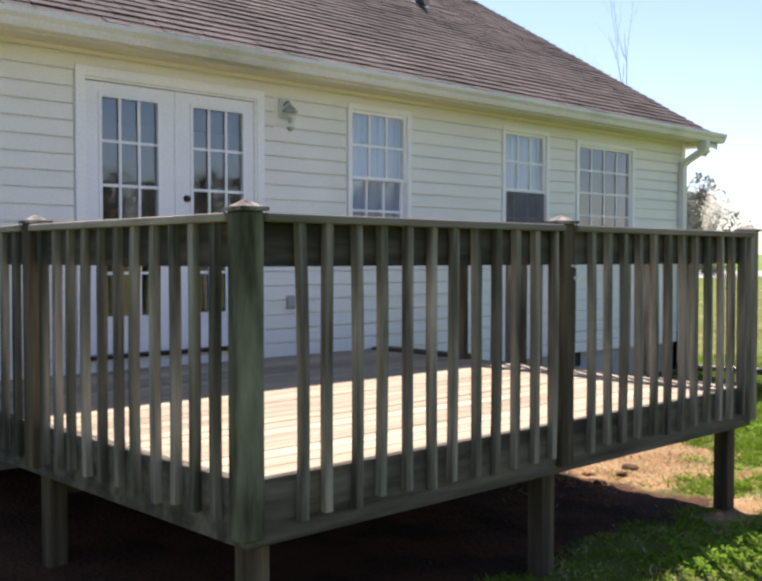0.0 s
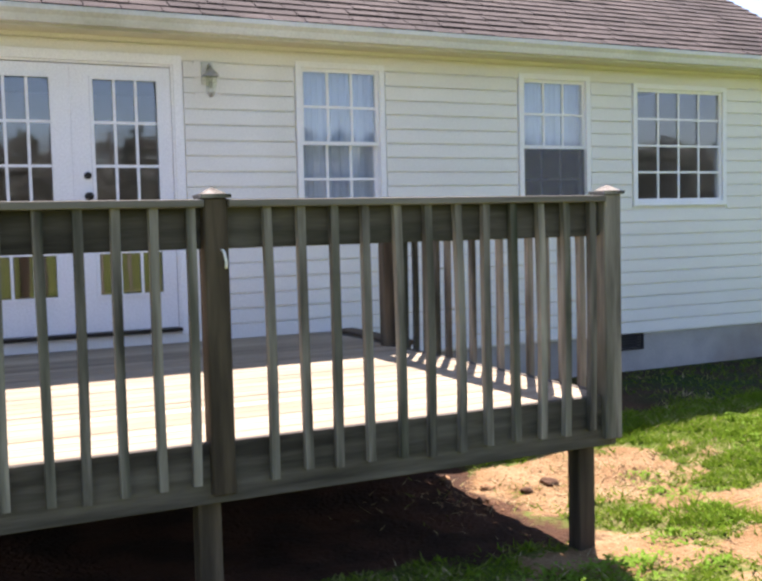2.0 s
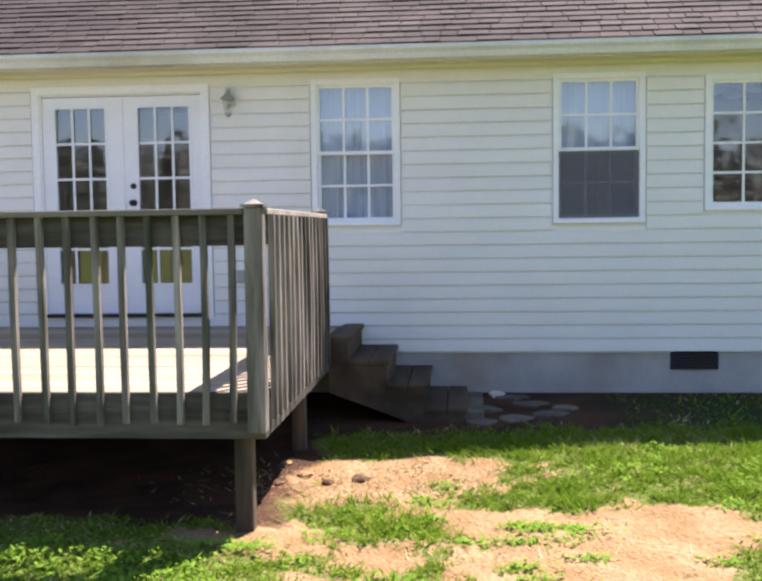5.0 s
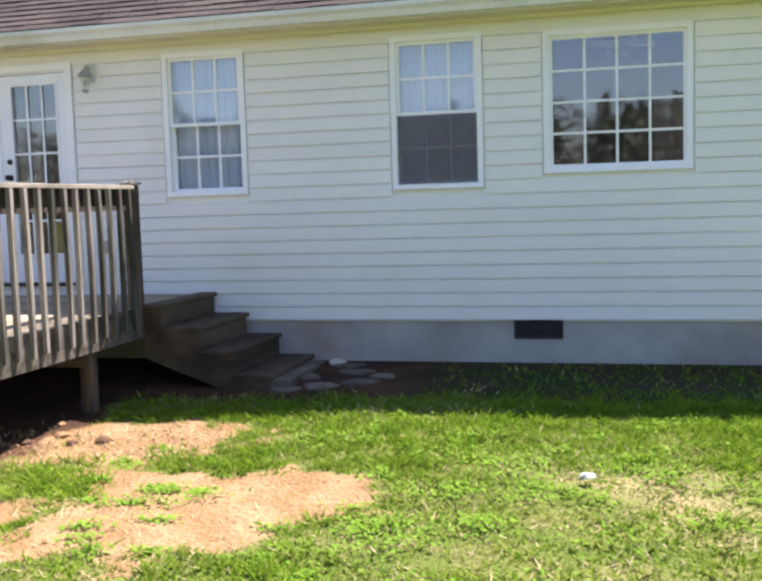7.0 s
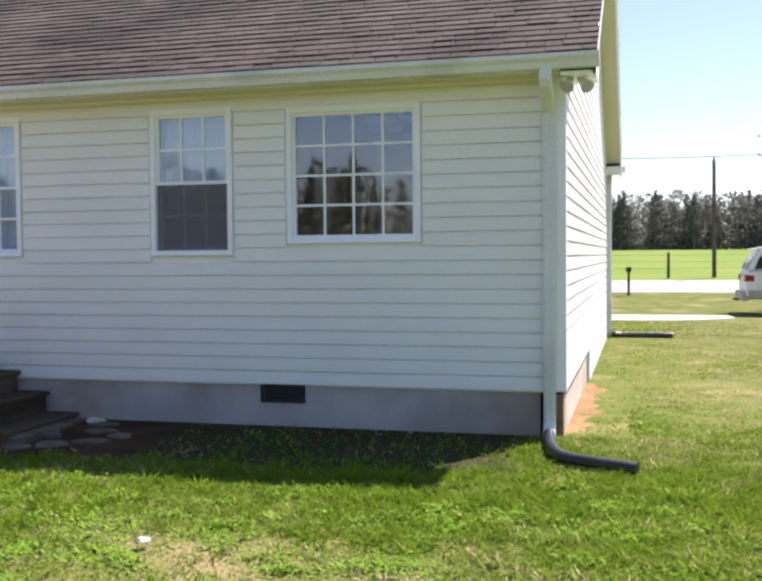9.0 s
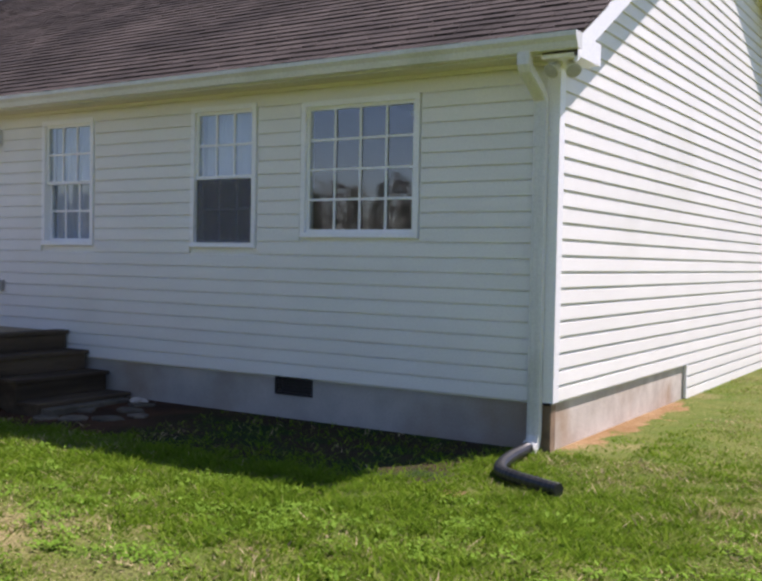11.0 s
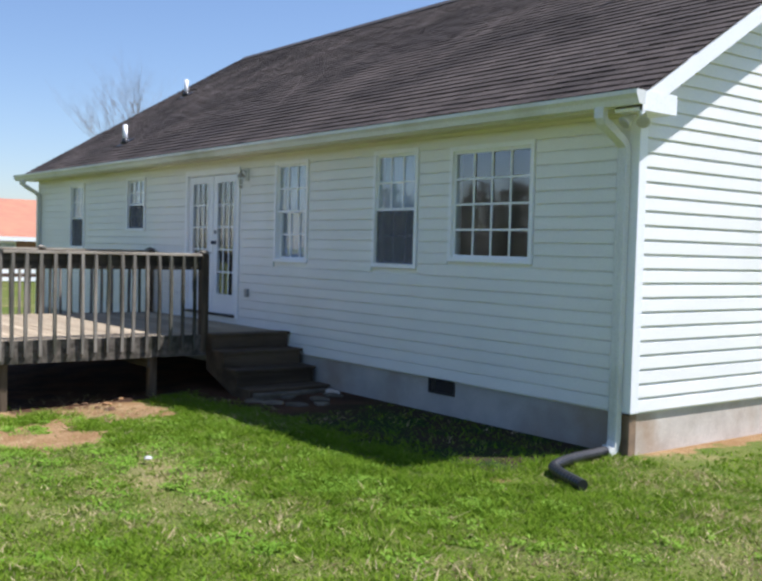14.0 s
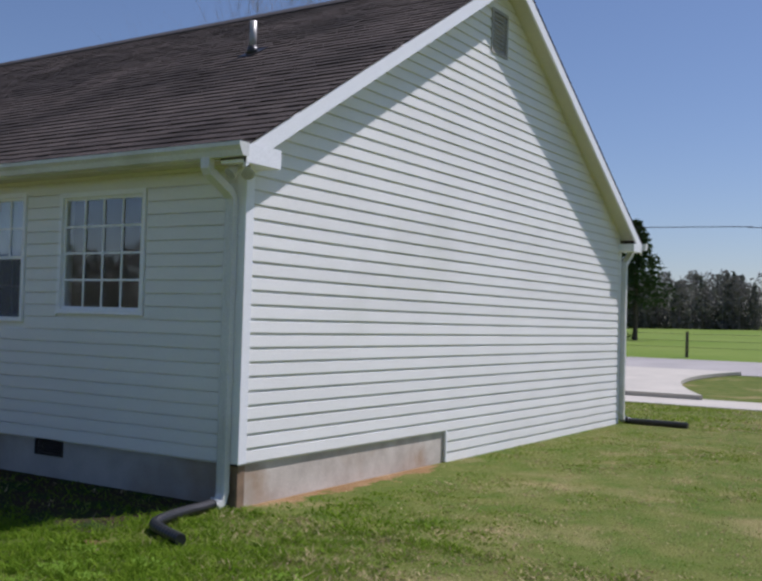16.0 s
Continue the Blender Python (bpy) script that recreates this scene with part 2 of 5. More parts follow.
def spline(pts, n=8):
    out = []
    P = [Vector(p) for p in pts]
    for i in range(len(P) - 1):
        a, b, c, d = P[max(i - 1, 0)], P[i], P[i + 1], P[min(i + 2, len(P) - 1)]
        for k in range(n):
            t = k / n
            out.append(0.5 * ((2 * b) + (c - a) * t + (2 * a - 5 * b + 4 * c - d) * t * t + (3 * b - a - 3 * c + d) * t ** 3))
    return out + [P[-1]]


def ball(bm, centre, r, sx=1, sy=1, sz=1, seg=10):
    res = bmesh.ops.create_uvsphere(bm, u_segments=seg, v_segments=max(5, seg // 2 + 1), radius=r)
    bmesh.ops.scale(bm, vec=(sx, sy, sz), verts=res["verts"])
    bmesh.ops.translate(bm, vec=centre, verts=res["verts"])


def part(name, bm, material, parent=None, label="", smooth=False):
    me = bpy.data.meshes.new(name)
    bm.normal_update()
    bm.to_mesh(me)
    bm.free()
    me.materials.append(material)
    if smooth:
        me.polygons.foreach_set("use_smooth", [True] * len(me.polygons))
    ob = new(name, me)
    ob.parent = parent
    return tagged(ob, label)


def thing(name, label, category, group="", at=(0, 0, 0)):
    e = new(name)
    e.location = at
    e.empty_display_size = 0.1
    return tagged(e, label, category, group)


def raw(name, verts, faces, material, parent=None, label=""):
    """A mesh from computed arrays."""
    me = bpy.data.meshes.new(name)
    me.from_pydata(verts, [], faces)
    me.materials.append(material)
    ob = new(name, me)
    ob.parent = parent
    return tagged(ob, label)


# ---- plan ----
X0, X1, DEPTH = -16.0, 0.0, 10.0          # the house along its back wall, and front to back
SID = -0.42                               # lower edge of the siding
SOF = 2.275                               # soffit
EAVE_Y, EAVE_Z, RIDGE_Y, RIDGE_Z = -0.33, 2.385, 5.0, 5.62
RAKE = 0.29
PITCH = (RIDGE_Z - EAVE_Z) / (RIDGE_Y - EAVE_Y)
LAP = 0.127
GLAP = 0.1305                            # courses of the gable end


def smooth01(v):
    v = np.clip(v, 0, 1)
    return v * v * (3 - 2 * v)


def ground_z(x, y):
    x, y = np.asarray(x, float), np.asarray(y, float)
    z = np.interp(y, (-200, -60, -12, -3, 0, 10, 14, 16.5, 20, 26, 30, 36, 38, 70, 150, 400, 900),
                  (-0.6, -0.8, -0.86, -0.86, -0.82, -0.79, -0.86, -0.90, -0.97, -0.86, -0.72, -0.41, -0.33, 0.30, 1.35, 5.0, 8.0))
    z = np.where(y > 36, -0.41 + (z + 0.41) * np.interp(x, (-60, -5), (0.6, 1.0)), z)
    back = smooth01(-y / 3.0)
    z = z - 0.14 * smooth01((-x - 2.5) / 3.5) * back
    z = z + 0.06 * np.clip(x + 1, 0, 8) * smooth01((-y - 1) / 4)
    lump = np.sin(x * 11.3 + 2.1 * np.sin(y * 7.1 + 0.8 * x)) * np.sin(y * 12.7 + 1.9 * np.sin(x * 6.3 - y)) + 0.7 * np.sin(x * 5.1 + 1.7 * np.sin(3.7 * y)) * np.sin(y * 5.9 + 1.3 * np.sin(x * 4.3))
    z = z + 0.011 * lump * smooth01((-y - 1.0) / 0.8) * smooth01((y + 14) / 3)
    z = z + 0.015 * np.sin(x * 1.7 + 0.6 * y) * np.sin(y * 1.3 - 0.4 * x) * smooth01((-y - 0.5) / 2)
    return z


def gz(x, y):
    return float(ground_z(x, y))


# ---- ground ----
def clay_mask(x, y):
    """How bare the ground is: above 0 it is clay."""
    n1 = noise.noise((x * 0.9, y * 0.9, 3.1)) + 0.65 * noise.noise((x * 2.7, y * 2.7, 7.7)) + 0.5 * noise.noise((x * 7.0, y * 7.0, 1.7))
    d = 1.15 - math.hypot((x + 4.50) / 1.25, (y + 4.50) / 1.0)
    d = max(d, 1.0 - math.hypot((x + 5.85) / 0.75, (y + 3.95) / 0.38))
    d = max(d, 1.1 - math.hypot((x + 5.15) / 1.0, (y + 2.62) / 0.62))
    d = max(d, 0.72 - math.hypot((x - 0.02) / 0.30, (y - 2.1) / 3.6))
    return d + 0.85 * n1 - 0.20


def shade_soil_mask(x, y):
    """Above 0 the ground is bare soil with shade painted in: below the deck, round the steps and along the back wall.
    """
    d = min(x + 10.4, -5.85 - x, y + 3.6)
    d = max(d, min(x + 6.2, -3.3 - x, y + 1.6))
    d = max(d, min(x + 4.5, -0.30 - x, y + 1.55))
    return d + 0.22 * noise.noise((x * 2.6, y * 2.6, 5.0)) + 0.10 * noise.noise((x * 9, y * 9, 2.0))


def ground_mat():
    """The lawn's soil, giving way to clay and shade-darkened bare soil where the mesh's two attributes say so, with
    ragged crumbly borders.
    """
    nt = GRASS.node_tree
    n, l = nt.nodes, nt.links
    b = n["Principled BSDF"]
    col = b.inputs["Base Color"].links[0].from_socket
    co = n.new("ShaderNodeTexCoord")

    def tex(s, d):
        t = n.new("ShaderNodeTexNoise")
        t.inputs["Scale"].default_value, t.inputs["Detail"].default_value = s, d
        l.new(co.outputs["Object"], t.inputs["Vector"])
        return t.outputs[0]

    def blend(f, a, c):
        x = n.new("ShaderNodeMix")
        x.data_type = "RGBA"
        l.new(f, x.inputs[0])
        for v, i in ((a, 6), (c, 7)):
            if isinstance(v, tuple):
                x.inputs[i].default_value = (*v, 1)
            else:
                l.new(v, x.inputs[i])
        return x.outputs[2]

    def over(f, lo, hi):
        r = n.new("ShaderNodeMapRange")
        r.inputs["From Min"].default_value, r.inputs["From Max"].default_value = lo, hi
        l.new(f, r.inputs["Value"])
        return r.outputs[0]

    def mask(name, crumb):
        at = n.new("ShaderNodeAttribute")
        at.attribute_name = name
        m = n.new("ShaderNodeMath")
        m.operation = "MULTIPLY_ADD"
        l.new(tex(16, 6), m.inputs[0])
        m.inputs[1].default_value = crumb
        l.new(at.outputs["Fac"], m.inputs[2])
        return over(m.outputs[0], crumb * 0.5 - 0.06, crumb * 0.5 + 0.06)

    clay = blend(over(tex(3.2, 6), 0.36, 0.64), (0.235, 0.140, 0.062), (0.325, 0.215, 0.110))
    clay = blend(over(tex(24, 5), 0.52, 0.70), clay, (0.22, 0.125, 0.055))
    clay = blend(over(tex(60, 3), 0.60, 0.72), clay, (0.36, 0.255, 0.15))
    # Bare soil, red by the deck, greener along the wall, with shade painted in.
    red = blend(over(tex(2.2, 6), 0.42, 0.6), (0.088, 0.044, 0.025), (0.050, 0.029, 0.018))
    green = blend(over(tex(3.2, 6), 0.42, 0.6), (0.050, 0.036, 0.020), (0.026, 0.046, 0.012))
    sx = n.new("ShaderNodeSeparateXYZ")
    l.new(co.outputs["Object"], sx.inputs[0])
    shade_soil = blend(over(sx.outputs[0], -3.9, -2.9), red, green)
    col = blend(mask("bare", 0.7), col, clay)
    col = blend(mask("shade_soil", 0.3), col, shade_soil)
    l.new(col, b.inputs["Base Color"])


ground_mat()


def build_ground():
    xs = np.concatenate([np.array([-900, -500, -300, -200, -140, -100, -70, -50, -38, -30, -25, -21, -18, -16.5]), np.arange(-15, 9.01, 0.075),
                         np.array([10, 11.5, 13, 15, 18, 22, 27, 34, 45, 60, 80, 110, 150, 220, 320, 500, 900])])
    ys = np.concatenate([np.array([-900, -500, -300, -200, -140, -100, -70, -50, -38, -30, -24, -19, -15, -12.5, -11]), np.arange(-10, 3.01, 0.075),
                         np.arange(4, 44, 1.0), np.array([48, 55, 65, 80, 100, 125, 150, 190, 250, 330, 450, 650, 900])])
    gx, gy = np.meshgrid(xs, ys)
    zz = ground_z(gx, gy)
    verts = np.stack([gx, gy, zz], -1).reshape(-1, 3)
    w = len(xs)
    faces, idx = [], []
    for j in range(len(ys) - 1):
        cy = (ys[j] + ys[j + 1]) / 2
        for i in range(w - 1):
            cx = (xs[i] + xs[i + 1]) / 2
            faces.append((j * w + i, j * w + i + 1, (j + 1) * w + i + 1, (j + 1) * w + i))
            idx.append(1 if cy > 36 else 0)
    ob = raw("ground", verts.tolist(), faces, GRASS)
    ob.data.materials.append(MEADOW)
    near = [-15.2 < x < 9.2 and -10.2 < y < 4.5 for x, y, z in verts]
    for name, f in (("bare", clay_mask), ("shade_soil", shade_soil_mask)):
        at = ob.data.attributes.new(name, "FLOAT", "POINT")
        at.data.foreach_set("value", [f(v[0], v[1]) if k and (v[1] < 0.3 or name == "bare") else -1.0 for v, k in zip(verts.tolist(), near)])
    ob.data.polygons.foreach_set("material_index", idx)
    ob.data.polygons.foreach_set("use_smooth", [True] * len(faces))
    return tagged(ob, "green spring lawn with bare orange clay patches", "ground", kind="structure")


build_ground()


def strip(name, outline_left, outline_right, material, label, lift=0.02):
    """A paved strip between two edges, laid on the ground."""
    verts, faces = [], []
    for a, b in zip(outline_left, outline_right):
        for k in range(7):
            t = k / 6
            x, y = a[0] + (b[0] - a[0]) * t, a[1] + (b[1] - a[1]) * t
            verts.append((x, y, gz(x, y) + lift))
    for i in range(len(outline_left) - 1):
        for k in range(6):
            a = i * 7 + k
            faces.append((a, a + 1, a + 8, a + 7))
    ob = raw(name, verts, faces, material)
    so = ob.modifiers.new("thick", "SOLIDIFY")
    so.thickness, so.offset = 0.12, 1
    return tagged(ob, label, "road" if name == "road" else "driveway", kind="structure")


xs_r = list(range(-160, 161, 4))
strip("road", [(x, 30.0) for x in xs_r], [(x, 36.0) for x in xs_r], ASPHALT, "pale grey worn asphalt country road", 0.012)
xs_d = [-9 + 0.4 * i for i in range(0, 31)]
strip("driveway", [(x, 16.6 + 1.6 * max(0, (x - 0.8) / 2.2) ** 2) for x in xs_d], [(x, 20.0) for x in xs_d], CONCRETE, "pale concrete driveway beside the house", 0.013)
ts = [i / 14 for i in range(15)]
strip("driveway_entry", [(-8.6 + 3.5 * (1 - t) ** 2 - 1.5 * t, 19.5 + 10.6 * t) for t in ts], [(-1.0 - 3.2 * math.sin(math.pi * t * 0.5) + 1.8 * t * t * t, 19.5 + 10.6 * t) for t in ts], CONCRETE,
      "pale concrete driveway apron joining the road", 0.016)

# ---- house ----
WINS = [  # name, x0, x1, z0, z1 of the glass, meeting rail, columns, kind
    ("window_1", -6.10, -5.36, 0.83, 2.11, 1.475, "curtain"),
    ("window_2", -3.835, -3.095, 0.825, 2.11, 1.47, "screen"),
    ("window_3", -2.455, -1.295, 0.925, 2.07, None, "grid"),
    ("window_4", -11.19, -10.50, 1.25, 2.10, 1.67, "screen"),
    ("window_5", -14.03, -13.36, 0.90, 2.09, 1.46, "screen"),
]
DOOR = (-8.79, -7.215, -0.03, 2.06)
HOLES = [(w[1] - 0.05, w[2] + 0.05, w[3] - 0.045, w[4] + 0.05) for w in WINS] + [(DOOR[0] - 0.02, DOOR[1] + 0.02, -0.06, 2.08)]
TRIMMED = [(w[1] - 0.064, w[2] + 0.064, w[3] - 0.062, w[4] + 0.064) for w in WINS] + [(DOOR[0] - 0.098, DOOR[1] + 0.098, -0.10, 2.163)]


def holed(x0, x1, z0, z1, holes, y0, y1):
    """A wall along x with openings through it."""
    xs = sorted({x0, x1, *(h[0] for h in holes), *(h[1] for h in holes)})
    bm = bmesh.new()
    for a, b in zip(xs, xs[1:]):
        cuts = sorted((h[2], h[3]) for h in holes if h[0] < (a + b) / 2 < h[1])
        z = z0
        for c, d in cuts:
            box(bm, a, y0, z, b, y1, c)
            z = d
        box(bm, a, y0, z, b, y1, z1)
    return bm


def lap(axis, a0, a1, z0, h):
    """One vinyl course: leaning face, rolled lower lip, hollow upper cove. Back wall along x at y 0, gable along y at x 0."""
    if axis == "x":
        prof = ((0.0, z0 - 0.004), (0.014, z0 - 0.004), (0.021, z0 - 0.006), (0.0235, z0), (0.0235, z0 + 0.004), (0.0200, z0 + h * 0.86), (0.016, z0 + h * 0.875), (0.0045, z0 + h * 0.88), (0.0045, z0 + h - 0.005), (0.0, z0 + h - 0.005))
        return prism([(-o, z) for o, z in prof], "x", a0, a1)
    prof = ((0.0, z0 - 0.003), (0.014, z0 - 0.003), (0.022, z0 - 0.003), (0.0235, z0 + 0.002), (0.0175, z0 + h * 0.775), (0.0130, z0 + h * 0.80), (0.0015, z0 + h * 0.805), (0.0015, z0 + h - 0.004), (0.0, z0 + h - 0.004))
    return prism([(o, z) for o, z in prof], "y", a0, a1)


wall_back = tagged(part("wall_back", holed(X0, X1, SID - 0.02, 2.45, HOLES, 0.0, 0.16), SIDING), "cream vinyl lap siding on the house's back wall", "wall", kind="structure")
z = SID
while z < SOF:
    h = min(LAP, SOF + 0.02 - z)
    spans = [(X0 + 0.02, X1 - 0.03)]
    for t in TRIMMED:
        if t[2] < z + h * 0.5 < t[3]:
            spans = [s for a, b in spans for s in ((a, min(b, t[0])), (max(a, t[1]), b)) if s[1] - s[0] > 0.02]
    for a, b in spans:
        part("siding_course", lap("x", a, b, z, h), SIDING, wall_back)
    z += LAP


def roof_under(y):
    return (EAVE_Z + PITCH * (y - EAVE_Y) if y < RIDGE_Y else RIDGE_Z - PITCH * (y - RIDGE_Y)) - 0.12


STEP_Y = 3.80
gable_pts = [(0, SID - 0.02), (0, 2.40), (RIDGE_Y, roof_under(RIDGE_Y)), (DEPTH, 2.40), (DEPTH, -0.80), (STEP_Y, -0.80), (STEP_Y, SID - 0.02)]
wall_gable = tagged(part("wall_gable", prism(gable_pts, "x", -0.16, -0.001), SIDING), "sunlit cream lap siding on the house's gable end", "wall", kind="structure")
z = SID - 3 * GLAP
while z < roof_under(RIDGE_Y):
    zc = z + 0.02
    lo = 0.03 if z > SID - 0.01 else STEP_Y + 0.03
    hi = DEPTH - 0.03
    if zc > 2.3:
        lo = max(lo, RIDGE_Y - (roof_under(RIDGE_Y) - zc) / PITCH)
        hi = min(hi, RIDGE_Y + (roof_under(RIDGE_Y) - zc) / PITCH)
    if hi - lo > 0.1:
        vy0, vy1 = RIDGE_Y - 0.24, RIDGE_Y + 0.24
        if 4.47 < zc < 5.06:
            for a, b in ((lo, vy0), (vy1, hi)):
                if b - a > 0.05:
                    part("siding_course", lap("y", a, b, z, GLAP), SIDING, wall_gable)
        else:
            part("siding_course", lap("y", lo, hi, z, GLAP), SIDING, wall_gable)
    z += GLAP
gable_vent = tagged(new("gable_vent"), "white louvred vent near the gable peak", "vent")
part("vent_frame", boxed((0.0, RIDGE_Y - 0.24, 4.48, 0.035, RIDGE_Y - 0.20, 5.08), (0.0, RIDGE_Y + 0.20, 4.48, 0.035, RIDGE_Y + 0.24, 5.08),
                         (0.0, RIDGE_Y - 0.20, 4.48, 0.035, RIDGE_Y + 0.20, 4.52), (0.0, RIDGE_Y - 0.20, 5.04, 0.035, RIDGE_Y + 0.20, 5.08)), VENTG, gable_vent)
for k in range(9):
    zz = 4.53 + k * 0.056
    part("slat", prism([(0.003, zz + 0.05), (0.028, zz), (0.030, zz + 0.006), (0.006, zz + 0.056)], "y", RIDGE_Y - 0.20, RIDGE_Y + 0.20), VENTG, gable_vent)

wl = tagged(part("wall_left", prism([(0.16, -1.1), (0.16, 2.4), (RIDGE_Y, roof_under(RIDGE_Y)), (DEPTH - 0.16, 2.4), (DEPTH - 0.16, -1.1)], "x", X0, X0 + 0.16), SIDING), "cream siding on the far gable end", "wall", kind="structure")
wf = tagged(part("wall_front", boxed((X0, DEPTH - 0.16, -1.1, X1, DEPTH, 2.45)), SIDING), "cream siding on the front wall", "wall", kind="structure")

foundation = tagged(new("foundation"), "grey parged block foundation, stained near the ground", "foundation", kind="structure")
part("foundation_wall", boxed((X0 + 0.01, 0.012, -1.4, -2.80, 0.2, SID - 0.002), (-2.36, 0.012, -1.4, -0.012, 0.2, SID - 0.002), (-2.80, 0.012, -1.4, -2.36, 0.2, -0.60)), BLOCK, foundation)
part("foundation_side", boxed((-0.2, 0.012, -1.4, -0.008, STEP_Y, SID - 0.022), (-0.2, STEP_Y, -1.4, -0.008, DEPTH, -0.80)), PARGE, foundation)
part("stained_corner", boxed((-0.10, 0.004, -1.4, -0.002, 0.10, SID - 0.03)), BRICKC, foundation)
vent = thing("foundation_vent", "dark metal crawl space vent in the block foundation", "vent", at=(-2.58, 0.03, -0.60))
vent.location = (0, 0, 0)
part("frame", boxed((-2.80, 0.0, -0.60, -2.36, 0.03, -0.585), (-2.80, 0.0, -0.44, -2.36, 0.03, -0.425), (-2.80, 0.0, -0.585, -2.785, 0.03, -0.44), (-2.375, 0.0, -0.585, -2.36, 0.03, -0.44)), VENTM, vent)
part("backing", boxed((-2.785, 0.10, -0.585, -2.375, 0.11, -0.44)), BLACK, vent)
for k in range(5):
    part("slat", boxed((-2.785, 0.008, -0.575 + k * 0.028, -2.375, 0.04, -0.563 + k * 0.028)), VENTM, vent)

# corner posts
corner = tagged(new("corner_trim"), "white vinyl corner post of the siding", "trim", kind="structure")
part("corner_post", boxed((-0.085, -0.026, SID - 0.005, 0.026, -0.001, SOF), (0.001, -0.001, SID - 0.005, 0.026, 0.085, 2.36)), TRIM, corner)
part("corner_post", boxed((0.001, DEPTH - 0.06, -0.80, 0.026, DEPTH + 0.02, 2.36)), TRIM, corner)
part("corner_post", boxed((X0 - 0.02, -0.026, SID - 0.005, X0 + 0.07, -0.001, SOF)), TRIM, corner)
part("starter_strip", boxed((0.001, STEP_Y - 0.012, -0.80, 0.030, STEP_Y + 0.02, SID)), TRIM, corner)

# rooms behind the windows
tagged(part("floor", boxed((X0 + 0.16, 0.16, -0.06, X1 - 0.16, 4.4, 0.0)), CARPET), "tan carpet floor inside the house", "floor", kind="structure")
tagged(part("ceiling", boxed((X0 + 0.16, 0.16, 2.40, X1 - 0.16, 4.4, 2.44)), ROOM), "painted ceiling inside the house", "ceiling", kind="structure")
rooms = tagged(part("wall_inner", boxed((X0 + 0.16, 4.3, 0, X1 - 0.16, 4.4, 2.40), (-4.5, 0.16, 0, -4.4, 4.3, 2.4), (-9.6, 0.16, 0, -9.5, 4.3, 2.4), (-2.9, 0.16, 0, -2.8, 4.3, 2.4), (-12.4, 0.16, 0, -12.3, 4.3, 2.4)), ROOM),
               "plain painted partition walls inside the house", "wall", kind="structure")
fan = thing("ceiling_light", "white ceiling light fixture inside behind the grid window", "lamp")
part("canopy", tube([(-1.85, 1.5, 2.40), (-1.85, 1.5, 2.37)], 0.07, 12), TRIM, fan)
part("stem", tube([(-1.85, 1.5, 2.37), (-1.85, 1.5, 2.20)], 0.012, 8), TRIM, fan)
bmf = bmesh.new()
ball(bmf, (-1.85, 1.5, 2.14), 0.11, 1, 1, 0.6, 12)
part("shade", bmf, WHITE, fan, smooth=True)
for k in range(4):
    a = k * math.pi / 2 + 0.4
    part("arm", tube([(-1.85, 1.5, 2.2), (-1.85 + 0.35 * math.cos(a), 1.5 + 0.35 * math.sin(a), 2.19)], 0.03, 6), TRIM, fan)


def window(name, x0, x1, z0, z1, mid, kind):
    w = tagged(new(name), {"curtain": "white double-hung vinyl window with drawn white curtains", "screen": "white double-hung vinyl window with a dark insect screen below",
                           "grid": "white fixed picture window divided into sixteen panes"}[kind], "window", kind="structure")
    f = 0.05
    part("window_frame", boxed((x0 - f, -0.035, z0 - f, x0, 0.10, z1 + f), (x1, -0.035, z0 - f, x1 + f, 0.10, z1 + f), (x0, -0.035, z1, x1, 0.10, z1 + f), (x0, -0.035, z0 - f, x1, 0.10, z0)), TRIM, w)
    part("window_sill", bevel(boxed((x0 - f, -0.046, z0 - f + 0.002, x1 + f, -0.036, z0 - f + 0.022)), 0.003), TRIM, w)

    def sash(a, b, c, d, y, cols, rows, name_):
        s = 0.029
        fr = part(name_, boxed((a, y - 0.02, c, a + s, y + 0.02, d), (b - s, y - 0.02, c, b, y + 0.02, d), (a + s, y - 0.02, d - s, b - s, y + 0.02, d), (a + s, y - 0.02, c, b - s, y + 0.02, c + s)), TRIM, w)
        part("pane", boxed((a + s, y - 0.002, c + s, b - s, y + 0.002, d - s)), GLASS, fr).visible_shadow = False
        iw, ih = (b - a - 2 * s) / cols, (d - c - 2 * s) / rows
        for k in range(1, cols):
            xk = a + s + iw * k
            part("muntin", boxed((xk - 0.011, y - 0.013, c + s, xk + 0.011, y - 0.004, d - s)), TRIM, fr)
        for k in range(1, rows):
            zk = c + s + ih * k
            part("muntin", boxed((a + s, y - 0.0135, zk - 0.011, b - s, y - 0.0045, zk + 0.011)), TRIM, fr)

    if kind == "grid":
        sash(x0, x1, z0, z1, 0.02, 4, 4, "fixed_sash")
    else:
        sash(x0, x1, mid - 0.02, z1, 0.02, 3, 2, "upper_sash")
        sash(x0, x1, z0, mid + 0.02, 0.062, 3, 2, "lower_sash")
        if kind == "screen":
            sc = part("insect_screen", boxed((x0 + 0.004, 0.006, z0 + 0.004, x1 - 0.004, 0.008, mid - 0.022)), SCREEN, w, "dark grey insect screen")
    return w


for wdef in WINS:
    window(*wdef)


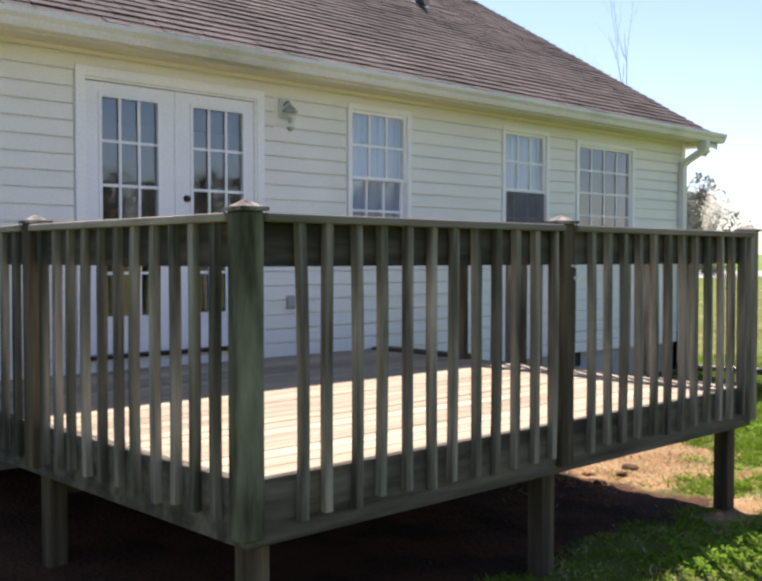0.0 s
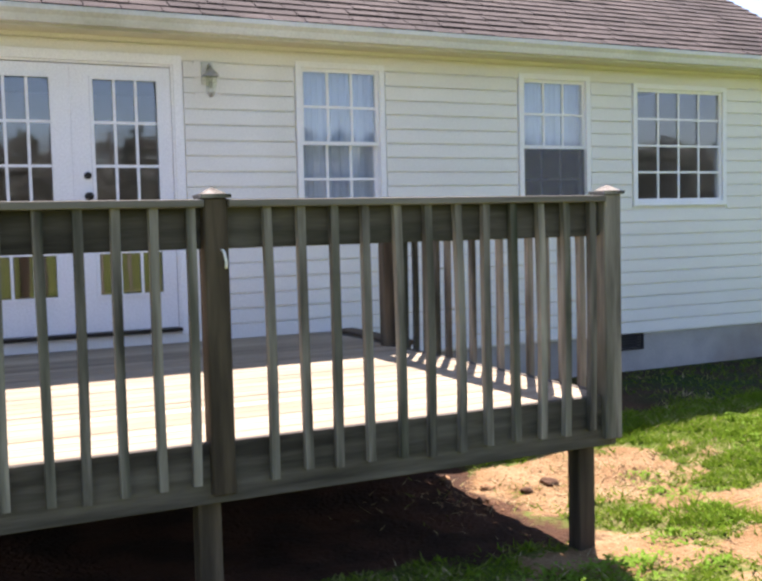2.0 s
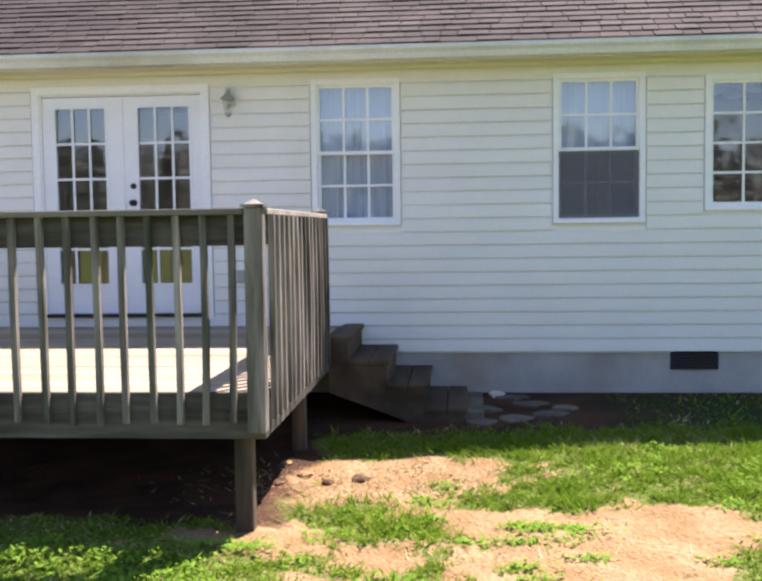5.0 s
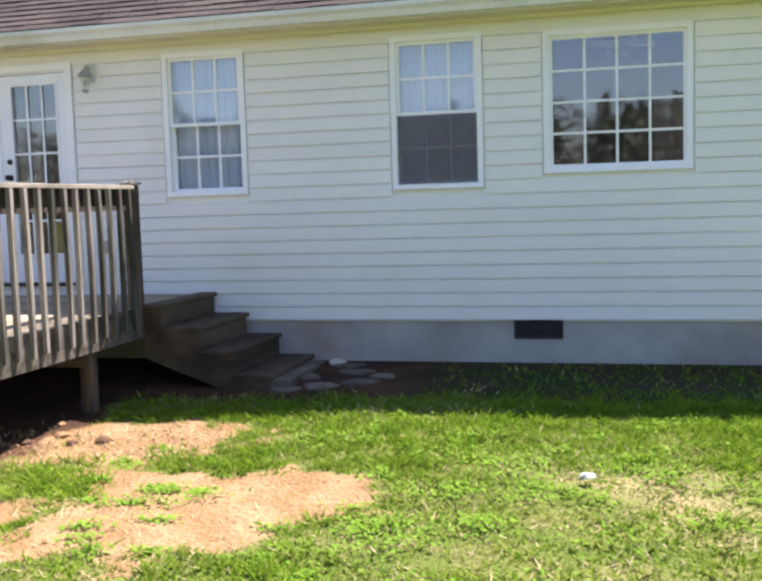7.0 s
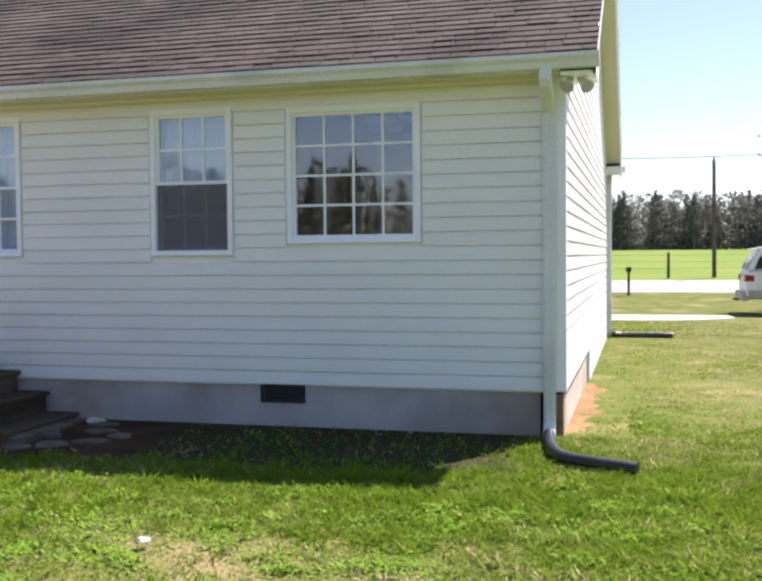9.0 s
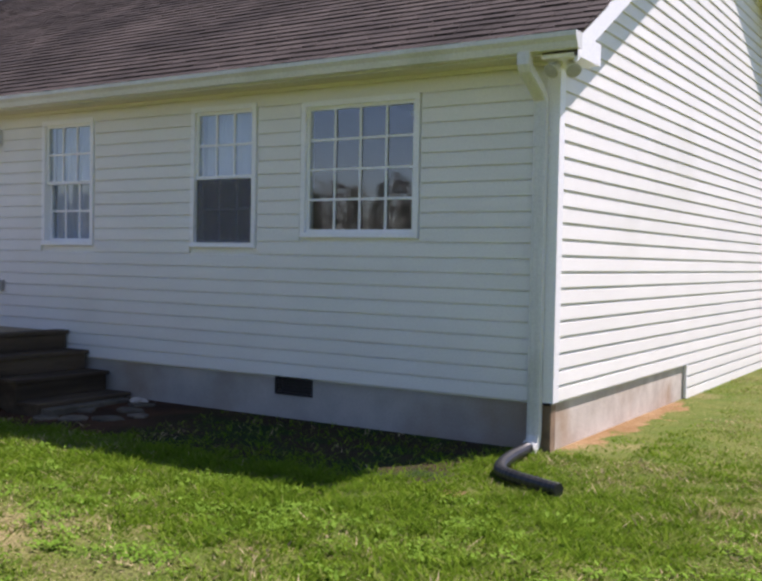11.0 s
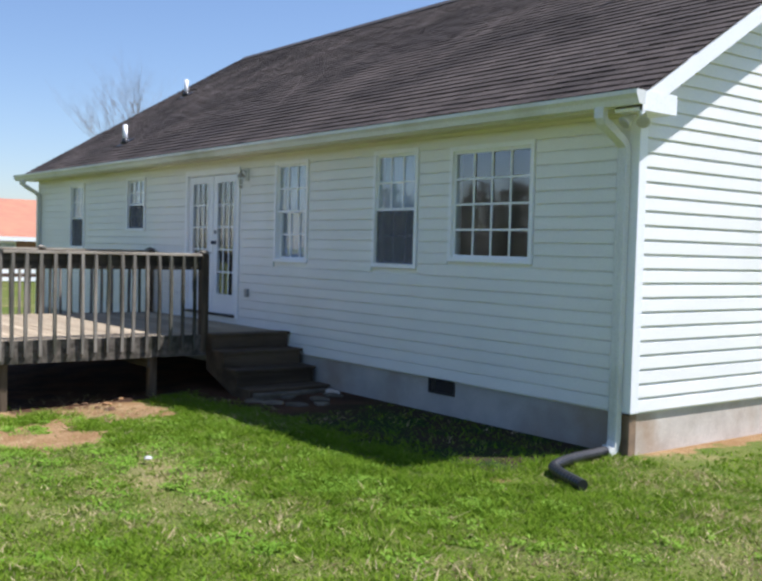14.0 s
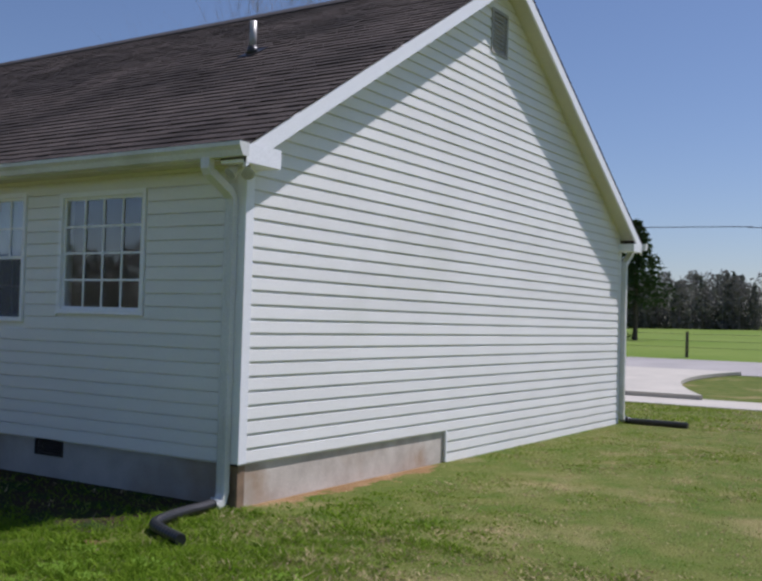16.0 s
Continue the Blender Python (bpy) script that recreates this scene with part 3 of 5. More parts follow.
def curtain(x0, x1, z0, z1, label, y=0.13, fold=0.004):
    verts, faces, n = [], [], 60
    for i in range(n + 1):
        x = x0 + (x1 - x0) * i / n
        yy = y + fold * (math.sin(i * 0.75 + 0.8 * math.sin(i * 0.21)) + 0.33 * math.sin(i * 2.1))
        verts += [(x, yy, z0), (x, yy, z1)]
    for i in range(n):
        faces.append((2 * i, 2 * i + 2, 2 * i + 3, 2 * i + 1))
    ob = raw("curtain", verts, faces, CURTAIN)
    so = ob.modifiers.new("thick", "SOLIDIFY")
    so.thickness = 0.003
    return tagged(ob, label, "curtain", "curtains")


curtain(-6.14, -5.32, 0.80, 2.14, "white sheer curtain drawn across the whole window", fold=0.010)
curtain(-3.87, -3.06, 1.42, 2.14, "white half blind behind the upper sash")
curtain(-11.22, -10.47, 1.62, 2.14, "white half blind behind the small window")
curtain(-14.06, -13.33, 1.42, 2.14, "white half blind behind the end window")


# french door
def french_door():
    d = tagged(new("door_1"), "white French double door with grids of small panes", "door", kind="structure")
    x0, x1, z0, z1 = DOOR
    t = 0.085
    part("casing", boxed((x0 - t, -0.04, -0.10, x0 - 0.012, 0.02, 2.15), (x1 + 0.012, -0.04, -0.10, x1 + t, 0.02, 2.15), (x0 - 0.012, -0.04, 2.075, x1 + 0.012, 0.02, 2.15)), TRIM, d)
    part("jamb", boxed((x0 - 0.012, -0.02, -0.06, x0 + 0.003, 0.14, 2.073), (x1 - 0.003, -0.02, -0.06, x1 + 0.012, 0.14, 2.073), (x0 + 0.003, -0.02, 2.058, x1 - 0.003, 0.14, 2.073)), TRIM, d)
    part("threshold", bevel(boxed((x0 - 0.01, -0.07, -0.075, x1 + 0.01, 0.12, -0.045)), 0.004), DARK, d, "dark metal threshold")
    mid = -7.985
    for a, b, ga, gb, nm in ((x0 + 0.006, mid - 0.004, -8.655, -8.155, "door_leaf"), (mid + 0.004, x1 - 0.006, -7.84, -7.33, "door_leaf")):
        g0, g1 = 0.245, 1.945
        lf = part(nm, boxed((a, 0.0, -0.04, ga, 0.045, 2.05), (gb, 0.0, -0.04, b, 0.045, 2.05), (ga, 0.0, g1, gb, 0.045, 2.05), (ga, 0.0, -0.04, gb, 0.045, g0)), DOORW, d)
        part("lite_frame", boxed((ga - 0.02, -0.012, g0 - 0.02, ga + 0.006, -0.001, g1 + 0.02), (gb - 0.006, -0.012, g0 - 0.02, gb + 0.02, -0.001, g1 + 0.02),
                                 (ga + 0.006, -0.012, g1 - 0.006, gb - 0.006, -0.001, g1 + 0.02), (ga + 0.006, -0.012, g0 - 0.02, gb - 0.006, -0.001, g0 + 0.006)), DOORW, lf)
        part("pane", boxed((ga, 0.018, g0, gb, 0.024, g1)), GLASS, lf).visible_shadow = False
        for k in (1, 2):
            x = ga + (gb - ga) * k / 3
            part("muntin", boxed((x - 0.011, 0.004, g0, x + 0.011, 0.014, g1)), DOORW, lf)
        for k in range(1, 5):
            zz = g0 + (g1 - g0) * k / 5
            part("muntin", boxed((ga, 0.0045, zz - 0.011, gb, 0.0145, zz + 0.011)), DOORW, lf)
    part("astragal", boxed((mid - 0.022, -0.012, -0.04, mid + 0.004, -0.001, 2.05)), DOORW, d)
    bmk = bmesh.new()
    ball(bmk, (-7.895, -0.062, 1.03), 0.030, 1, 0.8, 1, 12)
    part("door_knob", bmk, DARK, d, "black door knob", smooth=True)
    part("rose", tube([(-7.895, -0.001, 1.03), (-7.895, -0.045, 1.03)], [0.032, 0.014], 12), DARK, d)
    part("deadbolt", tube([(-7.895, -0.001, 1.19), (-7.895, -0.022, 1.19)], [0.030, 0.026], 12), DARK, d)


french_door()


# ---- roof ----
roof = tagged(new("roof"), "brown asphalt shingle gable roof", "roof", kind="structure")
under = [(EAVE_Y, EAVE_Z - 0.10), (RIDGE_Y, RIDGE_Z - 0.10), (DEPTH - EAVE_Y, EAVE_Z - 0.10), (DEPTH - EAVE_Y, EAVE_Z - 0.015), (RIDGE_Y, RIDGE_Z - 0.015), (EAVE_Y, EAVE_Z - 0.015)]
part("roof_deck", prism(under, "x", X0 - RAKE + 0.03, X1 + RAKE - 0.03), SHINGLE, roof)
part("drip_edge", boxed((X0 - RAKE, EAVE_Y - 0.02, EAVE_Z - 0.035, X1 + RAKE, EAVE_Y + 0.01, EAVE_Z - 0.012)), TRIM, roof)
tagged(part("soffit", boxed((X0 - RAKE, EAVE_Y, SOF, X1 + RAKE, 0.0, SOF + 0.012)), SOFFIT), "cream vinyl soffit under the eaves", "soffit", kind="structure")
fascia = tagged(new("fascia"), "white fascia and rake boards along the roof edge", "trim", kind="structure")
part("fascia_board", boxed((X0 - RAKE, EAVE_Y - 0.022, SOF - 0.02, X1 + RAKE, EAVE_Y - 0.002, EAVE_Z - 0.036)), GUTTER, fascia)


def rake_board(xa, xb, y0, z0, y1, z1, deep, lift=0.0):
    return prism([(y0, z0 + lift), (y1, z1 + lift), (y1, z1 - deep), (y0, z0 - deep)], "x", xa, xb)


for side, xa, xb in (("right", X1 + RAKE - 0.028, X1 + RAKE), ("left", X0 - RAKE, X0 - RAKE + 0.028)):
    part("rake_board", rake_board(xa, xb, EAVE_Y - 0.022, EAVE_Z - 0.03, RIDGE_Y, RIDGE_Z - 0.03, 0.17), TRIM, fascia)
    part("rake_board", rake_board(xa, xb, DEPTH - EAVE_Y, EAVE_Z - 0.03, RIDGE_Y, RIDGE_Z - 0.03, 0.17), TRIM, fascia)
part("rake_return", boxed((X1 + 0.002, EAVE_Y - 0.022, SOF - 0.05, X1 + RAKE + 0.003, 0.12, SOF - 0.002), (X1 + RAKE - 0.02, EAVE_Y - 0.022, SOF - 0.002, X1 + RAKE + 0.003, 0.12, SOF + 0.12)), TRIM, fascia, "white boxed eave return")
part("rake_return", boxed((X1 + 0.002, DEPTH - 0.12, SOF - 0.05, X1 + RAKE + 0.003, DEPTH - EAVE_Y, SOF + 0.08)), TRIM, fascia)
part("rake_soffit", rake_board(X1 + 0.001, X1 + RAKE - 0.029, -0.05, roof_under(-0.05), RIDGE_Y, roof_under(RIDGE_Y), 0.012), SOFFIT, fascia)
part("rake_soffit", rake_board(X1 + 0.001, X1 + RAKE - 0.029, DEPTH + 0.05, roof_under(DEPTH + 0.05), RIDGE_Y, roof_under(RIDGE_Y), 0.012), SOFFIT, fascia)


def gutter(name, y, s, x0, x1, label):
    """K-style gutter: flat back, ogee front, folded lip. s is the way out from the wall."""
    pr = [(0, 0.0), (0, 0.115), (0.004, 0.115), (0.004, 0.006), (0.07, 0.006), (0.078, 0.03), (0.085, 0.055), (0.112, 0.085), (0.114, 0.107), (0.100, 0.107), (0.100, 0.118), (0.122, 0.118),
          (0.121, 0.082), (0.093, 0.050), (0.084, 0.02), (0.076, 0.0)]
    g = tagged(part(name, prism([(y + s * a, EAVE_Z - 0.115 + b) for a, b in pr], "x", x0, x1), GUTTER), label, "gutter")
    for e0, e1 in ((x0 - 0.003, x0), (x1, x1 + 0.003)):
        part("end_cap", prism([(y, EAVE_Z - 0.116), (y + s * 0.08, EAVE_Z - 0.116), (y + s * 0.123, EAVE_Z - 0.03), (y + s * 0.123, EAVE_Z + 0.003), (y, EAVE_Z + 0.002)], "x", e0, e1), GUTTER, g)
    return g


gutter("gutter", EAVE_Y - 0.024, -1, X0 - RAKE - 0.03, X1 + RAKE + 0.03, "off-white metal gutter along the back eave")
gutter("gutter", DEPTH - EAVE_Y + 0.004, 1, X0 - RAKE - 0.03, X1 + RAKE + 0.06, "off-white metal gutter along the front eave")


def downspout(name, x, path, parent_label):
    """A rectangular spout bent along points in the plane x = const."""
    bm = bmesh.new()
    rings = []
    P = [Vector(p) for p in path]
    for i, p in enumerate(P):
        d = (P[min(i + 1, len(P) - 1)] - P[max(i - 1, 0)]).normalized()
        u = Vector((1, 0, 0))
        v = d.cross(u).normalized()
        prof = ((-0.050, -0.034), (-0.025, -0.038), (0, -0.034), (0.025, -0.038), (0.050, -0.034), (0.050, 0.034), (0.025, 0.038), (0, 0.034), (-0.025, 0.038), (-0.050, 0.034))
        rings.append([bm.verts.new(p + a * u + b * v) for a, b in prof])
    k = len(rings[0])
    for a, b in zip(rings, rings[1:]):
        for i in range(k):
            bm.faces.new((a[i], a[(i + 1) % k], b[(i + 1) % k], b[i]))
    bm.faces.new(rings[0])
    bm.faces.new(rings[-1][::-1])
    bmesh.ops.recalc_face_normals(bm, faces=bm.faces[:])
    t = thing("downspout", parent_label, "downspout", "downspouts")
    part("spout", bm, GUTTER, t)
    for zz in (1.6, 0.3):
        yy = min(p[1] for p in path[4:]) if path[4][1] < 1 else path[4][1]
        part("strap", boxed((x - 0.056, path[5][1] - 0.042, zz, x + 0.056, path[5][1] + 0.05, zz + 0.03)), GUTTER, t)
    return t


SPX = -0.112
downspout("downspout", SPX, [(SPX, EAVE_Y - 0.07, 2.28), (SPX, EAVE_Y - 0.07, 2.19), (SPX, EAVE_Y - 0.05, 2.16), (SPX, -0.13, 2.02), (SPX, -0.075, 1.97), (SPX, -0.067, 1.90), (SPX, -0.067, -0.68), (SPX, -0.09, -0.76), (SPX, -0.16, -0.79)],
          "off-white rectangular downspout on the house corner")
SPL = X0 + 0.12
downspout("downspout", SPL, [(SPL, EAVE_Y - 0.07, 2.28), (SPL, EAVE_Y - 0.07, 2.19), (SPL, EAVE_Y - 0.05, 2.16), (SPL, -0.13, 2.02), (SPL, -0.075, 1.97), (SPL, -0.065, 1.90), (SPL, -0.065, -0.75), (SPL, -0.09, -0.80), (SPL, -0.16, -0.83)],
          "off-white rectangular downspout at the far end of the wall")
fy = DEPTH
SPF = 0.06
downspout("downspout", SPF, [(SPF, fy + 0.40, 2.31), (SPF, fy + 0.40, 2.24), (SPF, fy + 0.38, 2.20), (SPF, fy + 0.16, 2.06), (SPF, fy + 0.09, 2.02), (SPF, fy + 0.07, 1.95), (SPF, fy + 0.07, -0.62), (SPF, fy + 0.10, -0.70), (SPF, fy + 0.18, -0.74)],
          "off-white rectangular downspout on the front corner")

# ---- shingles: courses of tabs; the stretch of the roof passed nearest is laid tab by tab ----
rng = random.Random(5)
EXPO = 0.145
SLOPE = math.hypot(RIDGE_Y - EAVE_Y, RIDGE_Z - EAVE_Z)
cy_, cz_ = (RIDGE_Y - EAVE_Y) / SLOPE, (RIDGE_Z - EAVE_Z) / SLOPE
rows = int(SLOPE / EXPO) + 1


def tab(x, w, s, top, flip):
    """Eight corners of one tab at s along the slope: thin above, thick at its lower edge."""
    out = []
    th = 0.015 + rng.random() * 0.008
    for dx, ds, up in ((0.004, 0, 0.0), (w - 0.004, 0, 0.0), (w - 0.004, top, 0.0), (0.004, top, 0.0), (0.004, 0, th), (w - 0.004, 0, th), (w - 0.004, top, 0.004), (0.004, top, 0.004)):
        ss = s + ds
        yy, zz = EAVE_Y - 0.02 + cy_ * ss - cz_ * up, EAVE_Z - 0.02 + cz_ * ss + cy_ * up
        if flip:
            yy = DEPTH - yy
        out.append((x + dx, yy, zz))
    return out


TABF = [(0, 3, 2, 1), (4, 5, 6, 7), (0, 1, 5, 4), (1, 2, 6, 5), (2, 3, 7, 6), (3, 0, 4, 7)]
near = 0
for flip in (False, True):
    V, F = [], []
    for r in range(rows):
        x = X0 - RAKE - rng.random() * 0.25
        s = r * EXPO - 0.01
        top = min(EXPO + 0.02, SLOPE + 0.02 - s)
        if top < 0.03:
            continue
        while x < X1 + RAKE:
            w = (0.14 + rng.random() * 0.2) if not flip else 3.0
            a, b = max(x, X0 - RAKE), min(x + w, X1 + RAKE + 0.01)
            if b - a > 0.03:
                jog = rng.random() * 0.012
                c = tab(a, b - a, s - jog, top + jog, flip)
                if not flip and near < 290 and r < 9 and a > -7.6:
                    raw("shingle", c, TABF, SHINGLE, roof)
                    near += 1
                else:
                    k = len(V)
                    V += c
                    F += [tuple(k + i for i in f) for f in TABF]
            x += w
    sh = raw("shingles", V, F, SHINGLE, roof)
    tagged(sh, "brown asphalt shingle courses", kind="stuff")
part("ridge_cap", prism([(RIDGE_Y - 0.16, RIDGE_Z - 0.16 * PITCH + 0.008), (RIDGE_Y - 0.15, RIDGE_Z - 0.15 * PITCH + 0.03), (RIDGE_Y, RIDGE_Z + 0.045), (RIDGE_Y + 0.15, RIDGE_Z - 0.15 * PITCH + 0.03),
                         (RIDGE_Y + 0.16, RIDGE_Z - 0.16 * PITCH + 0.008), (RIDGE_Y, RIDGE_Z - 0.01)], "x", X0 - RAKE + 0.3, X1 + RAKE - 0.3), RIDGEM, roof, "dark ridge vent")


def roof_pipe(x, y, h, label, metal):
    z = EAVE_Z + PITCH * (y - EAVE_Y)
    t = thing("roof_vent_pipe", label, "vent pipe", "roof pipes")
    part("flashing", prism([(y - 0.14, z - 0.14 * PITCH + 0.012), (y + 0.14, z + 0.14 * PITCH + 0.012), (y + 0.14, z + 0.14 * PITCH + 0.02), (y - 0.14, z - 0.14 * PITCH + 0.02)], "x", x - 0.13, x + 0.13), DARK, t)
    part("collar", tube([(x, y, z - 0.02), (x, y, z + 0.10)], [0.09, 0.055], 14), BLACK, t, smooth=True)
    part("pipe", tube([(x, y, z), (x, y, z + h)], 0.045, 14), metal, t, smooth=True)


roof_pipe(-2.35, 2.75, 0.42, "grey metal vent pipe with black collar on the roof", LAMPM)
roof_pipe(-12.75, 0.56, 0.36, "white plastic vent pipe low on the roof", TRIM)
roof_pipe(-14.9, 2.9, 0.36, "white plastic vent pipe high on the roof", TRIM)

# ---- deck ----
DX0, DX1, DY, DZ = -10.02, -5.90, -3.80, -0.17       # outer edges and floor level
RAIL_T = 0.875
deck = thing("deck", "weathered grey wooden deck with a baluster railing, greenish with age", "deck")
y = -0.02
while y > DY + 0.05:
    y0 = max(y - 0.138, DY)
    part("deck_board", bevel(boxed((DX0 + 0.01, y0, DZ - 0.035 + rng.random() * 0.003, DX1 - 0.01, y, DZ - rng.random() * 0.004)), 0.004), BOARD, deck)
    y -= 0.146
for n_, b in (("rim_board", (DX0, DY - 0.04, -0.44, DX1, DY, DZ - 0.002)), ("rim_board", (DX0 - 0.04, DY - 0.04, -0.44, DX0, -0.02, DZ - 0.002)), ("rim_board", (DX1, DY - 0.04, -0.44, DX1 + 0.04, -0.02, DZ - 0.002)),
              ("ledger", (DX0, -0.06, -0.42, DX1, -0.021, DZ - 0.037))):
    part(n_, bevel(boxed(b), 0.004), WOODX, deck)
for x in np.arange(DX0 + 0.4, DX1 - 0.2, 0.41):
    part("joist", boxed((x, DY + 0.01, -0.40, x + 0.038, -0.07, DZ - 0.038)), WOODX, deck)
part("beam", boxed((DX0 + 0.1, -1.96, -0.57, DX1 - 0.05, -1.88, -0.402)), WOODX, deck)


def rail_post(x, y, z0=-0.40, cap=True):
    s = 0.052
    p = part("post", bevel(boxed((x - s, y - s, z0, x + s, y + s, RAIL_T + 0.005)), 0.006), MOSSY if y < -3 and x < -9 else POSTW if y > -2 or x < -7 else WOOD, deck)
    bm = bmesh.new()
    box(bm, x - 0.066, y - 0.066, RAIL_T + 0.006, x + 0.066, y + 0.066, RAIL_T + 0.022)
    v = [bm.verts.new(q) for q in ((x - 0.05, y - 0.05, RAIL_T + 0.023), (x + 0.05, y - 0.05, RAIL_T + 0.023), (x + 0.05, y + 0.05, RAIL_T + 0.023), (x - 0.05, y + 0.05, RAIL_T + 0.023), (x, y, RAIL_T + 0.055))]
    bm.faces.new((v[3], v[2], v[1], v[0]))
    for i in range(4):
        bm.faces.new((v[i], v[(i + 1) % 4], v[4]))
    part("post_cap", bm, WOOD, p, "pyramid post cap")


PX = (DX0 - 0.03, -8.013, DX1 - 0.005)
YF = DY - 0.03
for x in PX:
    rail_post(x, YF)
rail_post(DX0 - 0.03, -1.95)
rail_post(DX0 - 0.03, -0.10)
rail_post(DX1 - 0.005, -1.22)
for x, yy in ((DX0 + 0.06, DY + 0.06), (-8.06, DY + 0.06), (DX1 - 0.11, DY + 0.07), (DX0 + 0.06, -1.95), (DX1 - 0.10, -1.88)):
    part("support_post", bevel(boxed((x - 0.052, yy - 0.052, gz(x, yy) - 0.3, x + 0.052, yy + 0.052, -0.42)), 0.006), POSTW, deck)


def baluster(x, y, along):
    """A square picket on the outside of the rail, a little warped and out of plumb, square cut below."""
    s, d = 0.0185, 0.037
    top, bot = RAIL_T - 0.032 - rng.random() * 0.004, -0.335 - rng.random() * 0.03
    lean, bow, out = (rng.random() - 0.5) * 0.024, (rng.random() - 0.5) * 0.018, rng.random() * 0.006
    bm = bmesh.new()
    rings = []
    for u in (0.0, 0.25, 0.5, 0.75, 1.0):
        sh, z = lean * (1 - u) + bow * 4 * u * (1 - u), bot + (top - bot) * u
        ring = []
        for a, o in ((-s, 0), (s, 0), (s, d), (-s, d)):
            o2 = o + (out * 4 * u * (1 - u))
            p = {"f": (x + a + sh, y - o2), "l": (x - o2, y + a + sh), "r": (x + o2, y + a + sh)}[along]
            ring.append(bm.verts.new((p[0], p[1], z)))
        rings.append(ring)
    bm.faces.new(rings[0])
    bm.faces.new(rings[-1][::-1])
    for lo, hi in zip(rings, rings[1:]):
        for i in range(4):
            bm.faces.new((lo[i], lo[(i + 1) % 4], hi[(i + 1) % 4], hi[i]))
    bmesh.ops.recalc_face_normals(bm, faces=bm.faces[:])
    part("baluster", bm, WOOD, deck)


def span(p, q, along):
    """Rail between two posts: flat cap board, upright board below it, pickets outside."""
    (xa, ya), (xb, yb) = p, q
    if along == "f":
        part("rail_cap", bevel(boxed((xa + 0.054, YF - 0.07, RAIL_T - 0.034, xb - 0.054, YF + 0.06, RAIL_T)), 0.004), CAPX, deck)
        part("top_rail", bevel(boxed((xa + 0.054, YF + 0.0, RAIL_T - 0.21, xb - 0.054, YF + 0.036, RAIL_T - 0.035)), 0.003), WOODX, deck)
        first, gap = (-9.81, 0.1537) if xa < -9 else (-7.785, 0.159)
        for k in range(12):
            baluster(first + gap * k + (rng.random() - 0.5) * 0.010, DY - 0.041, "f")
    else:
        s = 1 if along == "r" else -1
        x = xa
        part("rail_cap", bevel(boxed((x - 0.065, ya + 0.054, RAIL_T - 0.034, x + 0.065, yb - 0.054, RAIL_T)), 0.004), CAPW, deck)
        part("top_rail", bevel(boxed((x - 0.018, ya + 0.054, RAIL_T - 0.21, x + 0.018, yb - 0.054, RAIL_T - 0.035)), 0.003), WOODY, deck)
        n = round((yb - ya) / 0.163)
        ox = DX1 + 0.041 if along == "r" else DX0 - 0.041
        for k in range(1, n):
            baluster(ox, ya + (yb - ya) * k / n + (rng.random() - 0.5) * 0.012, along)


span((PX[0], YF), (PX[1], YF), "f")
span((PX[1], YF), (PX[2], YF), "f")
span((PX[0], YF), (PX[0], -1.95), "l")
span((PX[0], -1.95), (PX[0], -0.10), "l")
span((PX[2], YF), (PX[2], -1.22), "r")

part("hook", tube(spline([(PX[1] + 0.02, YF - 0.053, 0.66), (PX[1] + 0.02, YF - 0.085, 0.65), (PX[1] + 0.025, YF - 0.095, 0.61), (PX[1] + 0.03, YF - 0.075, 0.585), (PX[1] + 0.035, YF - 0.06, 0.60)], 5), 0.006, 6), TRIM, deck, "small white metal hook")

# ---- stairs ----
stairs = thing("deck_stairs", "weathered wooden steps from the deck to the ground", "stairs")
SX, TR, RI = DX1 + 0.042, 0.325, 0.20
gtop = gz(-4.8, -0.6)
for k in range(4):
    zt = DZ + 0.02 - k * RI
    xa = SX + k * TR - 0.14 if k == 0 else SX + k * TR - TR + 0.16
    xb = SX + k * TR + 0.185
    for a, b in ((xa - 0.01, (xa + xb) / 2 - 0.003), ((xa + xb) / 2 + 0.003, xb)):
        if k == 0:
            a = max(a, SX + 0.002)
        part("tread", bevel(boxed((a, -1.20, zt - 0.038, b, -0.03, zt)), 0.004), STEPW, stairs)
    part("riser", boxed((xb - 0.045, -1.17, zt - RI + 0.002, xb - 0.022, -0.06, zt - 0.039)), STEPW, stairs)
for yy in (-1.17, -0.10):
    pts = [(SX, DZ - 0.02), (SX + 0.16, DZ - 0.02)]
    for k in range(4):
        xe = SX + k * TR + 0.16
        pts += [(xe, DZ - 0.02 - k * RI), (xe, DZ - 0.02 - (k + 1) * RI)] if k < 3 else [(xe, DZ - 0.02 - k * RI), (xe, gtop - 0.05)]
    pts = [p for i, p in enumerate(pts) if i == 0 or p != pts[i - 1]]
    pts += [(SX + 3 * TR - 0.25, gtop - 0.05), (SX, DZ - 0.45)]
    part("stringer", prism(pts, "y", yy - 0.019, yy + 0.019), STEPW, stairs)

